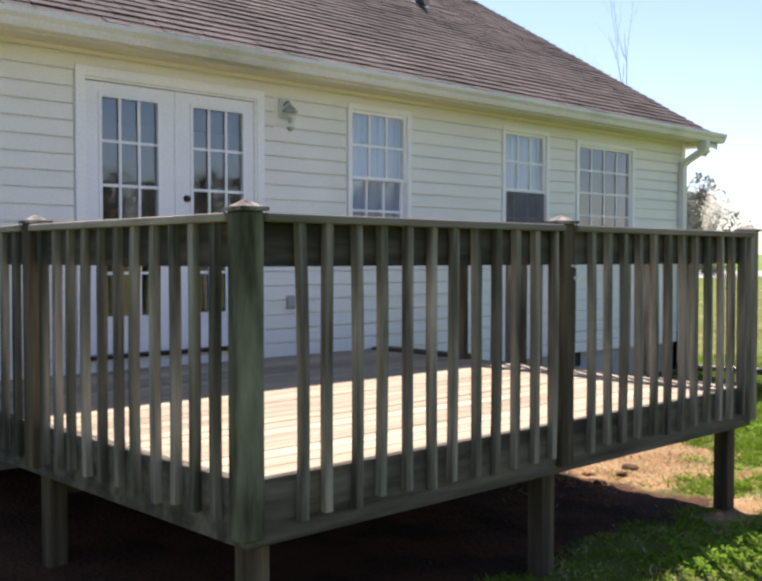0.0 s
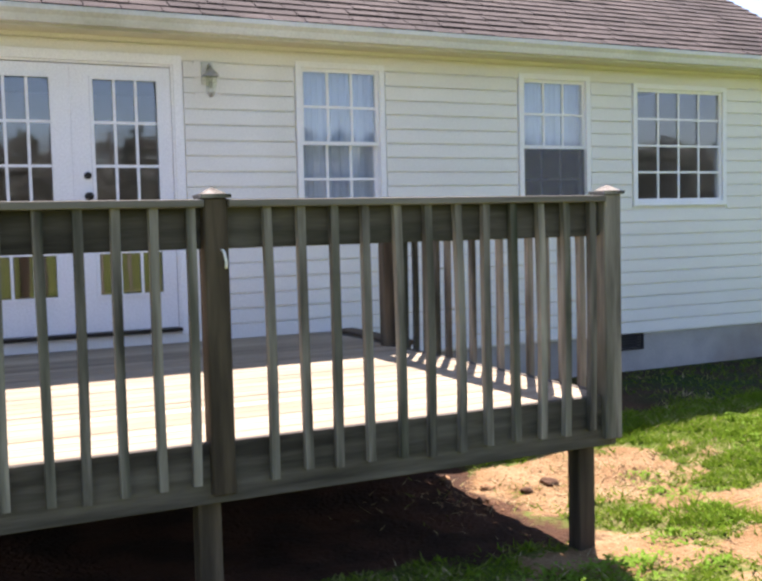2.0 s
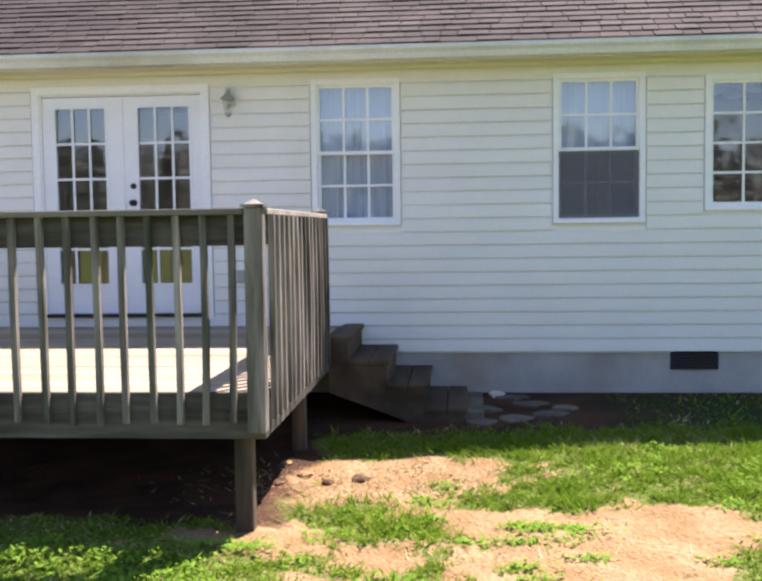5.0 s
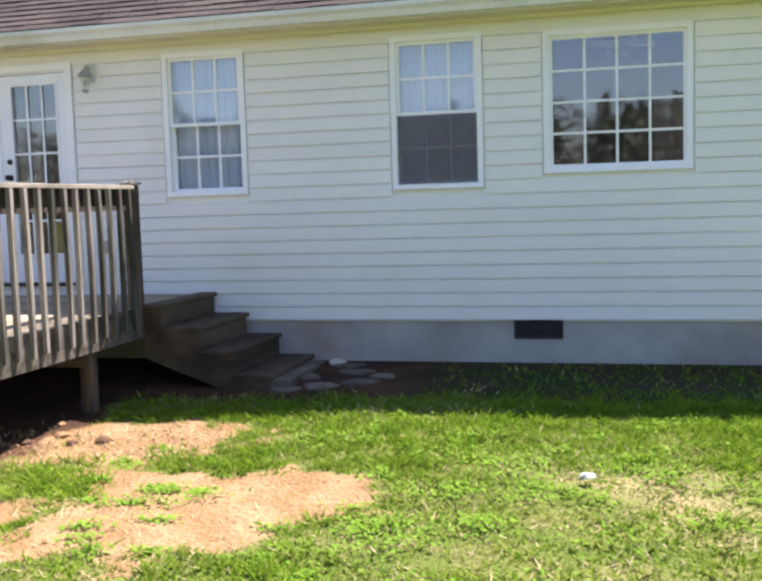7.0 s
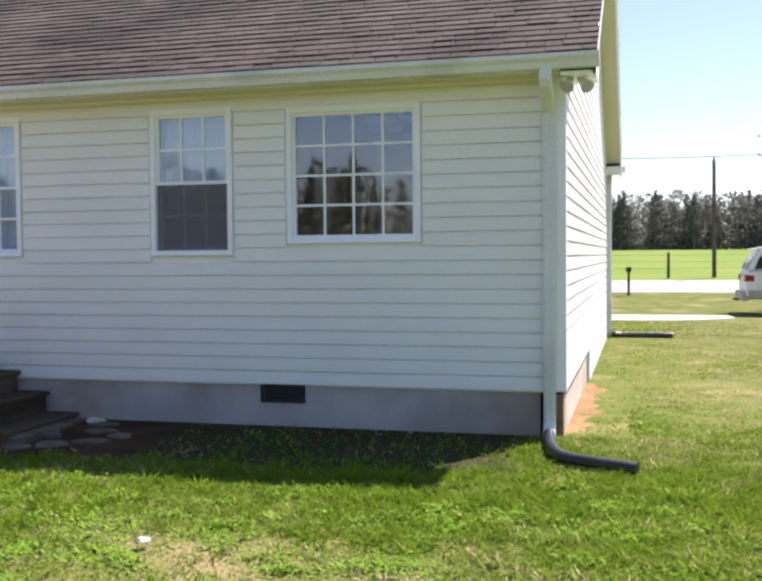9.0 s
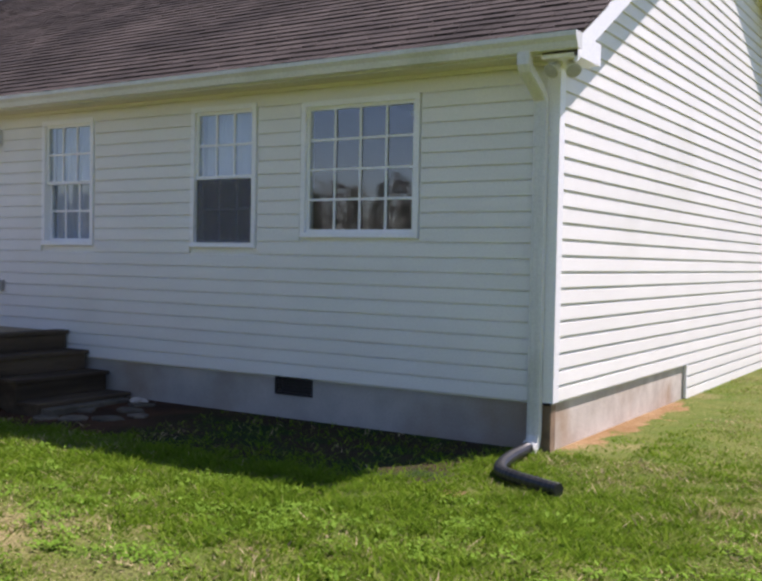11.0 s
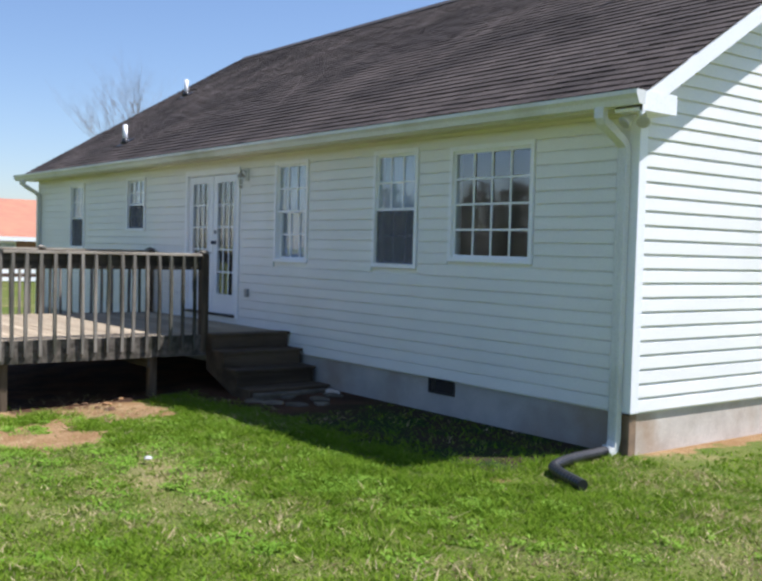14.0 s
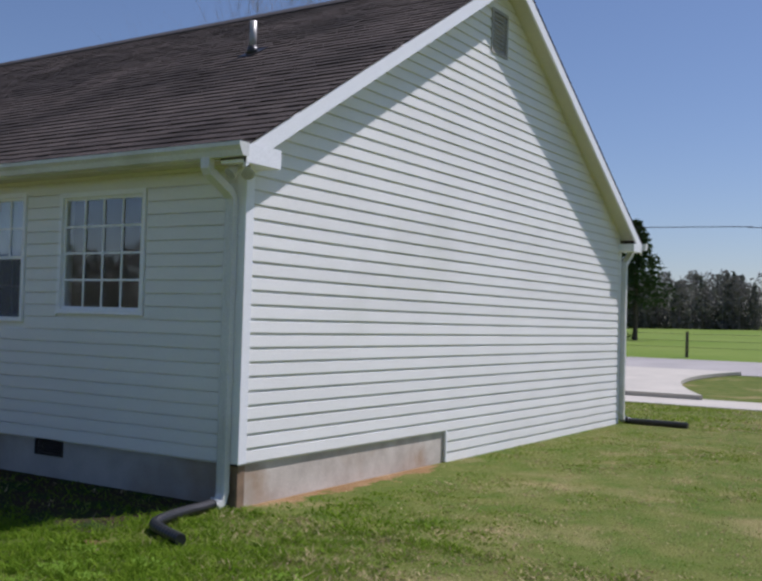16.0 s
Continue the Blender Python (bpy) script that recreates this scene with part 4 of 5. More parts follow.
# ---- small fittings of the house ----
def pipe_thing(name, pts, radius, label, straight=0):
    """Black corrugated drain pipe lying on the ground."""
    path = spline(pts, 10)
    fine = []
    for a, b in zip(path, path[1:]):
        fine += [a, (a + b) / 2]
    t = thing(name, label, "drain pipe", "drain pipes")
    part("hose", tube(fine + [path[-1]], radius, 12, 0.06), BLACK, t)
    part("adapter", tube([path[0] + Vector((0, 0.02, 0.03)), path[0], path[2]], radius * 1.12, 12), GUTTER, t, "off-white adapter elbow")
    return t


pipe_thing("drain_pipe", [(SPX, -0.17, -0.765), (SPX + 0.02, -0.34, gz(-0.1, -0.34) + 0.055), (-0.06, -0.62, gz(-0.06, -0.62) + 0.06), (0.02, -0.95, gz(0, -0.95) + 0.06), (0.17, -1.14, gz(0.17, -1.14) + 0.06), (0.62, -1.33, gz(0.62, -1.33) + 0.055)],
           0.045, "black corrugated drain pipe on the grass below the downspout")
pipe_thing("drain_pipe", [(SPF, fy + 0.16, -0.70), (0.20, fy + 0.18, gz(0.2, fy + 0.18) + 0.055), (0.60, fy + 0.16, gz(0.6, fy + 0.16) + 0.055), (1.20, fy + 0.14, gz(1.2, fy + 0.14) + 0.055)],
           0.052, "black corrugated drain pipe at the front corner")


def lantern(x, z):
    tagged(part("mounting_block", bevel(boxed((x - 0.11, -0.021, z - 0.20, x + 0.11, -0.004, z + 0.20)), 0.004), SIDING), "cream vinyl mounting block behind the wall lantern", "trim", kind="structure")
    t = thing("wall_lantern", "small grey metal wall lantern with glass sides beside the door", "lamp")
    part("backplate", bevel(boxed((x - 0.05, -0.045, z - 0.02, x + 0.05, -0.022, z + 0.16)), 0.005), GUTTER, t)
    part("arm", tube(spline([(x, -0.045, z + 0.10), (x, -0.09, z + 0.13), (x, -0.13, z + 0.11)], 5), 0.009, 8), LAMPM, t)
    c = [(x, -0.13, z - 0.10), (x, -0.13, z + 0.03)]
    part("glass_body", tube(c, [0.036, 0.055], 6), GLASS, t, "clear tapered glass")
    part("bulb", tube([(x, -0.13, z - 0.06), (x, -0.13, z - 0.01)], 0.018, 8), WHITE, t)
    part("cap", tube([(x, -0.13, z + 0.03), (x, -0.13, z + 0.045), (x, -0.13, z + 0.10)], [0.070, 0.068, 0.012], 6), LAMPM, t)
    part("foot", tube([(x, -0.13, z - 0.135), (x, -0.13, z - 0.10)], [0.012, 0.038], 6), LAMPM, t)


lantern(-6.92, 1.95)


def floodlight():
    t = thing("floodlight", "white twin floodlight under the eave at the house corner", "lamp")
    part("base", tube([(0.10, -0.10, 2.298), (0.10, -0.10, 2.265)], [0.055, 0.05], 12), TRIM, t)
    for dx, dy in ((0.10, -0.12), (-0.04, -0.16)):
        p0, p1 = Vector((0.10, -0.10, 2.262)), Vector((0.10 + dx * 0.6, -0.10 + dy * 0.6, 2.215))
        d = Vector((dx, dy, -0.13)).normalized()
        part("arm", tube([p0, p1], 0.012, 8), TRIM, t)
        h = part("lamp_head", tube([p1 - d * 0.02, p1 + d * 0.04, p1 + d * 0.12], [0.028, 0.034, 0.062], 14), GUTTER, t, smooth=False)
        part("lens", tube([p1 + d * 0.121, p1 + d * 0.128], [0.056, 0.05], 14), WHITE, h)


floodlight()
ob_ = thing("outlet_box", "grey weatherproof outlet box on the siding", "outlet")
part("box", bevel(boxed((-6.89, -0.06, 0.25, -6.81, -0.021, 0.37)), 0.006), BLOCK, ob_)
part("cover", bevel(boxed((-6.885, -0.068, 0.262, -6.815, -0.061, 0.358)), 0.003), BLOCK, ob_)


# ---- ground things ----
def flag(x, y, r, seed, name="flagstone", tall=0.016):
    g = random.Random(seed)
    n = 9
    bm = bmesh.new()
    z = gz(x, y)
    ring = [(x + r * (0.6 + 0.55 * g.random()) * math.cos(a) * 1.3, y + r * (0.7 + 0.4 * g.random()) * math.sin(a)) for a in (2 * math.pi * k / n + g.random() * 0.3 for k in range(n))]
    lo = [bm.verts.new((px, py, z - 0.05)) for px, py in ring]
    md = [bm.verts.new((px, py, z + tall * 0.7)) for px, py in ring]
    hi = [bm.verts.new((x + (px - x) * 0.93, y + (py - y) * 0.93, z + tall + g.random() * 0.008)) for px, py in ring]
    for a, b in ((lo, md), (md, hi)):
        for k in range(n):
            bm.faces.new((a[k], a[(k + 1) % n], b[(k + 1) % n], b[k]))
    bm.faces.new(hi)
    bm.faces.new(lo[::-1])
    bmesh.ops.recalc_face_normals(bm, faces=bm.faces[:])
    return tagged(part(name, bm, STONE), "flat grey-tan flagstone lying at the foot of the steps", "stone", "flagstones")


for i, (x, y, r) in enumerate(((-4.60, -1.20, 0.13), (-4.32, -1.10, 0.14), (-4.54, -0.76, 0.12), (-4.02, -0.96, 0.14), (-4.14, -0.56, 0.13), (-4.30, -0.26, 0.12), (-3.85, -0.72, 0.10))):
    flag(x, y, r, 20 + i)
tagged(part("paving_slab", bevel(boxed((-4.80, -1.15, gz(-4.7, -0.6) - 0.04, -4.56, -0.12, gz(-4.7, -0.6) + 0.045)), 0.008), STONE), "pale concrete slab at the foot of the steps", "paver")
bmp = bmesh.new()
bmesh.ops.create_icosphere(bmp, subdivisions=2, radius=0.035)
for v in bmp.verts:
    v.co = Vector((v.co.x * 1.3 - 2.0, v.co.y - 3.72, max(v.co.z, -0.03) * 0.45 + gz(-2, -3.72) + 0.045)) + 0.022 * Vector((noise.noise(v.co * 30), noise.noise(v.co * 31 + Vector((3, 0, 0))), noise.noise(v.co * 29)))
tagged(part("paper_scrap", bmp, WHITE), "crumpled white paper scrap lying in the grass", "litter")


def rocky(name, x, y, r, seed, material, label, category, group=""):
    bm = bmesh.new()
    bmesh.ops.create_icosphere(bm, subdivisions=2, radius=r)
    for v in bm.verts:
        v.co *= 1 + 0.45 * noise.noise(v.co * (2.2 / r) + Vector((seed, seed * 2, 0)))
        v.co.z *= 0.55
        v.co += Vector((x, y, gz(x, y) + 0.15 * r))
    return tagged(part(name, bm, material), label, category, group)


rocky("white_rock", -4.42, -0.19, 0.085, 3, PARGE, "small pale rock against the foundation", "rock")
g2 = random.Random(8)
for i in range(6):
    rocky("clay_clod", -6.2 + g2.random() * 0.75, -2.75 + g2.random() * 0.5, 0.03 + 0.055 * g2.random(), i, DARKDIRT if i % 3 else DIRT, "red-brown clod of dug clay beside the deck", "clod", "clay clods")


# ---- leaves, grass ----
def leaf_mat(name, c1, c2, thru=0.35):
    m = bpy.data.materials.new(name)
    m.use_nodes = True
    n, l = m.node_tree.nodes, m.node_tree.links
    n.clear()
    out, mx, df, tl = n.new("ShaderNodeOutputMaterial"), n.new("ShaderNodeMixShader"), n.new("ShaderNodeBsdfDiffuse"), n.new("ShaderNodeBsdfTranslucent")
    geo, cm, no = n.new("ShaderNodeNewGeometry"), n.new("ShaderNodeMix"), n.new("ShaderNodeTexNoise")
    no.inputs["Scale"].default_value = 0.8
    ad = n.new("ShaderNodeMath")
    ad.operation = "MULTIPLY_ADD"
    l.new(geo.outputs["Random Per Island"], ad.inputs[0])
    ad.inputs[1].default_value = 0.6
    sb = n.new("ShaderNodeMapRange")
    sb.inputs["From Min"].default_value, sb.inputs["From Max"].default_value, sb.inputs["To Max"].default_value = 0.35, 0.65, 0.5
    l.new(no.outputs[0], sb.inputs["Value"])
    l.new(sb.outputs[0], ad.inputs[2])
    cm.data_type = "RGBA"
    l.new(ad.outputs[0], cm.inputs[0])
    cm.inputs[6].default_value, cm.inputs[7].default_value = (*c1, 1), (*c2, 1)
    l.new(cm.outputs[2], df.inputs[0])
    l.new(cm.outputs[2], tl.inputs[0])
    mx.inputs[0].default_value = thru
    l.new(df.outputs[0], mx.inputs[1])
    l.new(tl.outputs[0], mx.inputs[2])
    l.new(mx.outputs[0], out.inputs[0])
    return m


BLADE = leaf_mat("grass_blade", (0.094, 0.185, 0.013), (0.240, 0.325, 0.034))
PALE = leaf_mat("pale_grass_blade", (0.190, 0.250, 0.048), (0.300, 0.320, 0.092))
STRAW = leaf_mat("dry_grass_blade", (0.42, 0.34, 0.18), (0.52, 0.44, 0.27), 0.2)
WEED = leaf_mat("weed_leaf", (0.13, 0.26, 0.025), (0.24, 0.38, 0.055))
LEAFY = leaf_mat("young_tree_leaf", (0.10, 0.13, 0.035), (0.20, 0.18, 0.08))
NEEDLE = leaf_mat("pine_needle", (0.025, 0.05, 0.018), (0.06, 0.085, 0.035), 0.15)
# Far woods: distance haze is mixed into these paler, greyer leaf colours.
TWIGGY = leaf_mat("hazed_spring_woods", (0.145, 0.142, 0.125), (0.205, 0.20, 0.175), 0.2)
EVER = leaf_mat("hazed_evergreen", (0.085, 0.100, 0.075), (0.135, 0.15, 0.11), 0.2)
BLOSSOM = leaf_mat("pale_blossom", (0.80, 0.76, 0.70), (0.66, 0.62, 0.52), 0.6)
DEAD = leaf_mat("dead_leaf", (0.22, 0.12, 0.06), (0.40, 0.27, 0.15), 0.1)


def tri_stuff(name, P, idx, mats, label, category):
    """Loose triangles: P is (n, 3, 3), idx the material of each."""
    n = len(P)
    me = bpy.data.meshes.new(name)
    me.vertices.add(3 * n)
    me.vertices.foreach_set("co", P.reshape(-1).astype(np.float32))
    me.loops.add(3 * n)
    me.loops.foreach_set("vertex_index", np.arange(3 * n, dtype=np.int32))
    me.polygons.add(n)
    me.polygons.foreach_set("loop_start", np.arange(0, 3 * n, 3, dtype=np.int32))
    for m in mats:
        me.materials.append(m)
    me.polygons.foreach_set("material_index", np.asarray(idx, np.int32))
    me.update(calc_edges=True)
    return tagged(new(name, me), label, category, kind="stuff")


nr = np.random.RandomState(11)
GXS, GYS = np.arange(-15, 9.01, 0.07), np.arange(-10, 3.01, 0.07)
CLAY = np.array([[clay_mask(x, yv) for x in GXS] for yv in GYS])


def clay_at(x, y):
    i = np.clip(((y + 10) / 0.07).astype(int), 0, len(GYS) - 1)
    j = np.clip(((x + 15) / 0.07).astype(int), 0, len(GXS) - 1)
    c = CLAY[i, j]
    return np.where((x < -15) | (x > 9) | (y < -10) | (y > 3), -1.0, c)


SHADE_SOIL = np.array([[shade_soil_mask(x, yv) for x in GXS] for yv in GYS])


def shade_soil_at(x, y):
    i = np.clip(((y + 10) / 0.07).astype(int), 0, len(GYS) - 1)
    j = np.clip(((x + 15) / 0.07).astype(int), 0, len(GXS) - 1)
    return np.where((x < -15) | (x > 9) | (y < -10) | (y > 0.3), -1.0, SHADE_SOIL[i, j])


def lush(x, y):
    return (np.sin(x * 0.9 + 1.3 * np.sin(y * 0.7)) * np.sin(y * 1.1 + 0.9 * np.sin(x * 0.6 + 1)) + 0.6 * np.sin(x * 2.3 + y * 1.7) * np.sin(y * 2.9 - x * 1.1)
            + 0.9 * np.exp(-((y + 2.1) / 1.3) ** 2) - 0.75 * smooth01((x - 0.8) / 2.5) - 0.35 * smooth01((y - 0.2) / 1.0) + 0.32)


def grass(n, x0, x1, y0, y1, hmin, hmax, wide):
    x, y = nr.uniform(x0, x1, n), nr.uniform(y0, y1, n)
    c, lu = clay_at(x, y), lush(x, y)
    keep = (c < -0.08 + 0.35 * nr.rand(n) ** 3)
    keep &= ~((x > -10.3) & (x < -5.8) & (y > -3.55)) & ~((x > X0) & (x < 0.02) & (y > -0.03) & (y < DEPTH)) & ((y < 16.4) | (x > 4.2))
    # Few blades grow over the painted shade, so that ground stays dark.
    dm = shade_soil_at(x, y)
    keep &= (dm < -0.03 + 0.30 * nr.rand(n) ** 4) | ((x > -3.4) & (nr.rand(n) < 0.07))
    keep &= ~((np.abs(x - 0.2) < 0.35) & (y > 0) & (y < 3.8) & (nr.rand(n) < 0.8))
    keep &= nr.rand(n) < np.clip(0.85 + 0.2 * lu, 0.68, 1)
    x, y, lu = x[keep], y[keep], lu[keep]
    m = len(x)
    z = ground_z(x, y) - 0.004
    a, lean, la = nr.uniform(0, 6.283, m), 0.4 + nr.rand(m) * 1.9, nr.uniform(0, 6.283, m)
    h = 0.62 * (hmin + (hmax - hmin) * nr.rand(m) ** 1.5) * np.clip(0.75 + 0.3 * lu, 0.45, 1.3) * (1.0 + 0.55 * np.sin(7 * x + 2 * np.sin(5 * y)) * np.sin(8 * y + 2 * np.sin(6 * x)))
    w = wide * (0.6 + 0.8 * nr.rand(m))
    dx, dy = np.cos(a) * w, np.sin(a) * w
    P = np.stack([np.stack([x - dx, y - dy, z], -1), np.stack([x + dx, y + dy, z], -1), np.stack([x + lean * h * np.cos(la), y + lean * h * np.sin(la), z + h], -1)], 1)
    r = nr.rand(m)
    q = np.sin(x * 4.1 + 2.3 * np.sin(y * 2.3 + 1)) * np.sin(y * 4.7 + 2.1 * np.sin(x * 1.9)) + 0.6 * np.sin(x * 9.7 + 2 * np.sin(y * 5.3)) * np.sin(y * 10.3 + 2 * np.sin(x * 7.7))
    side = smooth01((x - 0.3) / 1.5) * smooth01((y + 3.5) / 3.0)
    idx = np.where(r < np.clip(0.50 + 0.36 * lu + 0.34 * q - 0.2 * side, 0.06, 0.97), 0, np.where(nr.rand(m) < np.clip(0.74 + 0.2 * lu + 0.22 * q - 0.16 * side, 0.3, 0.97), 1, 2))
    return P, idx


parts_ = [grass(620000, -8.5, 8.0, -9.6, 0.0, 0.025, 0.085, 0.0080), grass(16000, -15, -8.5, -9.6, 0.0, 0.03, 0.09, 0.008),
          grass(150000, -0.2, 9.0, 0.0, 11, 0.02, 0.05, 0.010), grass(60000, -2, 14.0, 10, 22, 0.03, 0.07, 0.018)]
def dry(n, cx, cy, rx, ry):
    x, y = nr.normal(cx, rx, n), nr.normal(cy, ry, n)
    z = ground_z(x, y)
    a, la, h = nr.uniform(0, 6.283, n), nr.uniform(0, 6.283, n), nr.uniform(0.015, 0.06, n)
    dx, dy = np.cos(a) * 0.005, np.sin(a) * 0.005
    ln = nr.uniform(0.5, 2.5, n) * h
    P = np.stack([np.stack([x - dx, y - dy, z], -1), np.stack([x + dx, y + dy, z], -1), np.stack([x + ln * np.cos(la), y + ln * np.sin(la), z + h * 0.7], -1)], 1)
    return P, np.where(nr.rand(n) < 0.8, 2, 1)


parts_ += [dry(900, -4.7, -4.9, 0.9, 0.8), dry(900, -5.0, -2.8, 0.7, 0.3)]
tri_stuff("grass", np.concatenate([p for p, _ in parts_]), np.concatenate([i for _, i in parts_]), (BLADE, PALE, STRAW), "short green lawn grass with pale and dry tufts", "grass")


def tufts(centres, n, r, h, size, label, name, material):
    Ps = []
    for cx, cy, s in centres:
        x, y = cx + nr.normal(0, r * s, n), cy + nr.normal(0, r * s * 0.7, n)
        z = ground_z(x, y) + nr.rand(n) * h * s
        a, t = nr.uniform(0, 6.283, n), nr.uniform(-0.7, 0.7, n)
        k = size * (0.6 + 0.8 * nr.rand(n))
        d1 = np.stack([np.cos(a), np.sin(a), t], -1) * k[:, None]
        d2 = np.stack([-np.sin(a), np.cos(a), nr.uniform(-0.5, 0.5, n)], -1) * k[:, None] * 0.5
        c = np.stack([x, y, z], -1)
        Ps += [np.stack([c - d1, c + d2, c + d1], 1), np.stack([c - d1, c + d1, c - d2], 1)]
    P = np.concatenate(Ps)
    return tri_stuff(name, P, np.zeros(len(P), int), (material,), label, "plants")


gt = random.Random(3)
weeds = [(-7.4 + gt.random() * 1.5, -4.75 + gt.random() * 0.7, 0.8 + 0.5 * gt.random()) for _ in range(26)]
weeds += [(x, yv, 0.6 + 0.4 * gt.random()) for x, yv in ((-5.4, -3.5), (-5.1, -3.8), (-4.9, -3.3), (-5.55, -3.9), (-4.6, -4.1), (-5.2, -4.6), (-4.3, -3.9), (-3.9, -4.9), (-5.0, -5.3), (-4.4, -4.7), (-5.6, -4.3), (-4.85, -2.9))]
weeds += [(-6.0 + 3.0 * gt.random(), -6.0 + 3.4 * gt.random(), 0.35 + 0.4 * gt.random()) for _ in range(22)]
weeds += [(-3.5 + 4.5 * gt.random(), -4.6 + 2.4 * gt.random(), 0.5 + 0.5 * gt.random()) for _ in range(50)]
weeds += [(-4.5 + 10.0 * gt.random(), -6.5 + 5.0 * gt.random(), 0.7 + 0.8 * gt.random()) for _ in range(110)]
tufts(weeds, 90, 0.10, 0.045, 0.016, "low broad-leaved green weeds growing in lawn and clay", "weeds", WEED)
tufts([(-6.2 + 1.4 * gt.random(), -2.85 + 0.45 * gt.random(), 1.0) for _ in range(12)], 40, 0.13, 0.02, 0.014, "brown dry leaf litter on the clay beside the deck", "leaf_litter", DEAD)


# ---- trees ----
def limbs(bm_paths, base, d, length, radius, depth, g, spread=0.55, kids=3):
    n = 4
    pts, rad = [base], [radius]
    p, v = Vector(base), Vector(d)
    for k in range(n):
        v = (v + Vector((g.uniform(-1, 1), g.uniform(-1, 1), g.uniform(-0.5, 0.8))) * 0.16).normalized()
        p = p + v * length / n
        pts.append(p.copy())
        rad.append(radius * (1 - 0.55 * (k + 1) / n))
    bm_paths.append((pts, rad))
    if depth == 0:
        return
    for k in range(kids + (1 if depth > 2 else 0)):
        i = g.randint(2, n)
        q = (v + Vector((g.uniform(-1, 1), g.uniform(-1, 1), g.uniform(-0.3, 0.9))) * spread).normalized()
        limbs(bm_paths, pts[i], q, length * g.uniform(0.5, 0.8), rad[i] * 0.7, depth - 1, g, spread, kids)


def tubes_mesh(name, paths, sides, material, parent):
    V, F = [], []
    for pts, rad in paths:
        k0 = len(V)
        for i, p in enumerate(pts):
            d = (pts[min(i + 1, len(pts) - 1)] - pts[max(i - 1, 0)]).normalized()
            s = d.cross(Vector((0.3, 0.2, 0.93))).normalized()
            u = s.cross(d)
            for k in range(sides):
                a = 2 * math.pi * k / sides
                V.append(p + rad[i] * (math.cos(a) * s + math.sin(a) * u))
        for i in range(len(pts) - 1):
            for k in range(sides):
                a = k0 + i * sides
                F.append((a + k, a + (k + 1) % sides, a + sides + (k + 1) % sides, a + sides + k))
    return raw(name, V, F, material, parent)


def tree(name, x, y, h, seed, label, leaves=None, leaf_n=0, leaf_s=0.1, kids=3, depth=4, spread=0.6, bark=GREYBARK, thick=0.02, straight=0.45, category="tree"):
    g = random.Random(seed)
    z = gz(x, y) - 0.1
    t = thing(name, label, category, "trees", at=(0, 0, 0))
    paths = []
    limbs(paths, Vector((x, y, z)), Vector((0, 0, 1)), h * straight, h * thick, depth, g, spread, kids)
    tubes_mesh("trunk", paths[:1], 8, bark, t)
    crown = paths[1:]
    tubes_mesh("branching", crown, 4, bark, t)
    if leaves:
        ends = [p for pts, rad in crown for p in pts[2:]]
        n = leaf_n
        pick = np.array([ends[g.randrange(len(ends))] for _ in range(n)])
        c = pick + nr.normal(0, h * 0.022, (n, 3))
        d1, d2 = nr.normal(0, leaf_s, (n, 3)), nr.normal(0, leaf_s * 0.6, (n, 3))
        P = np.stack([c - d1, c + d2, c + d1], 1)
        ob = tri_stuff("crown", P, np.zeros(n, int), (leaves,), "", "")
        del ob["kind"]
        ob.parent = t
    return t


def conifer(name, x, y, h, r, seed, label, bare=0.15, n=2600):
    g = np.random.RandomState(seed)
    z = gz(x, y) - 0.1
    t = thing(name, label, "tree", "trees")
    part("trunk", tube([(x, y, z), (x, y, z + h * 0.55), (x, y, z + h * 0.97)], [h * 0.02, h * 0.014, h * 0.003], 8), BARK, t)
    whorls = 16
    u = g.rand(n) ** 0.8
    lev = np.floor(u * whorls) / whorls
    a = np.floor(g.rand(n) * 7) * 0.9 + lev * 9 + g.normal(0, 0.16, n)
    out = g.rand(n) ** 0.7 * r * (1.05 - lev) * (0.75 + 0.5 * np.abs(np.sin(lev * 40 + a)))
    c = np.stack([x + out * np.cos(a), y + out * np.sin(a), z + h * (bare + (1 - bare) * lev) - out * 0.12 + g.normal(0, 0.02 * h * 0.3, n)], -1)
    s = h * 0.015
    d1, d2 = g.normal(0, s, (n, 3)), g.normal(0, s * 0.6, (n, 3))
    ob = tri_stuff("crown", np.stack([c - d1, c + d2, c + d1], 1), np.zeros(n, int), (NEEDLE,), "", "")
    del ob["kind"]
    ob.parent = t
    return t


tree("bare_tree", -33.4, 11.1, 9.7, 4, "leafless grey tree standing behind the house", kids=4, depth=5, straight=0.42, spread=0.5, thick=0.012)
tree("bare_tree", -26.0, 30.0, 21.0, 9, "tall leafless grey tree beyond the roof ridge", kids=4, depth=5, straight=0.42, spread=0.75, thick=0.011)
tree("bare_tree", 31.0, 22.0, 14.0, 15, "slender leafless tree beside the yard", kids=3, depth=3, straight=0.55, spread=0.35, thick=0.006)
tree("blossom_tree", 42.0, 22.0, 7.4, 21, "small tree with pale early blossom", BLOSSOM, 2600, 0.045, 3, 4, 0.7, GREYBARK, 0.007, 0.38)
tree("shade_tree", 7.3, 23.5, 8.0, 33, "spreading tree with young olive leaves beside the driveway", LEAFY, 26000, 0.05, 4, 5, 1.15, BARK, 0.022, 0.29)
conifer("pine_tree", -16.2, 60, 8.6, 2.6, 5, "rounded dark pine tree across the road", 0.32, 6000)
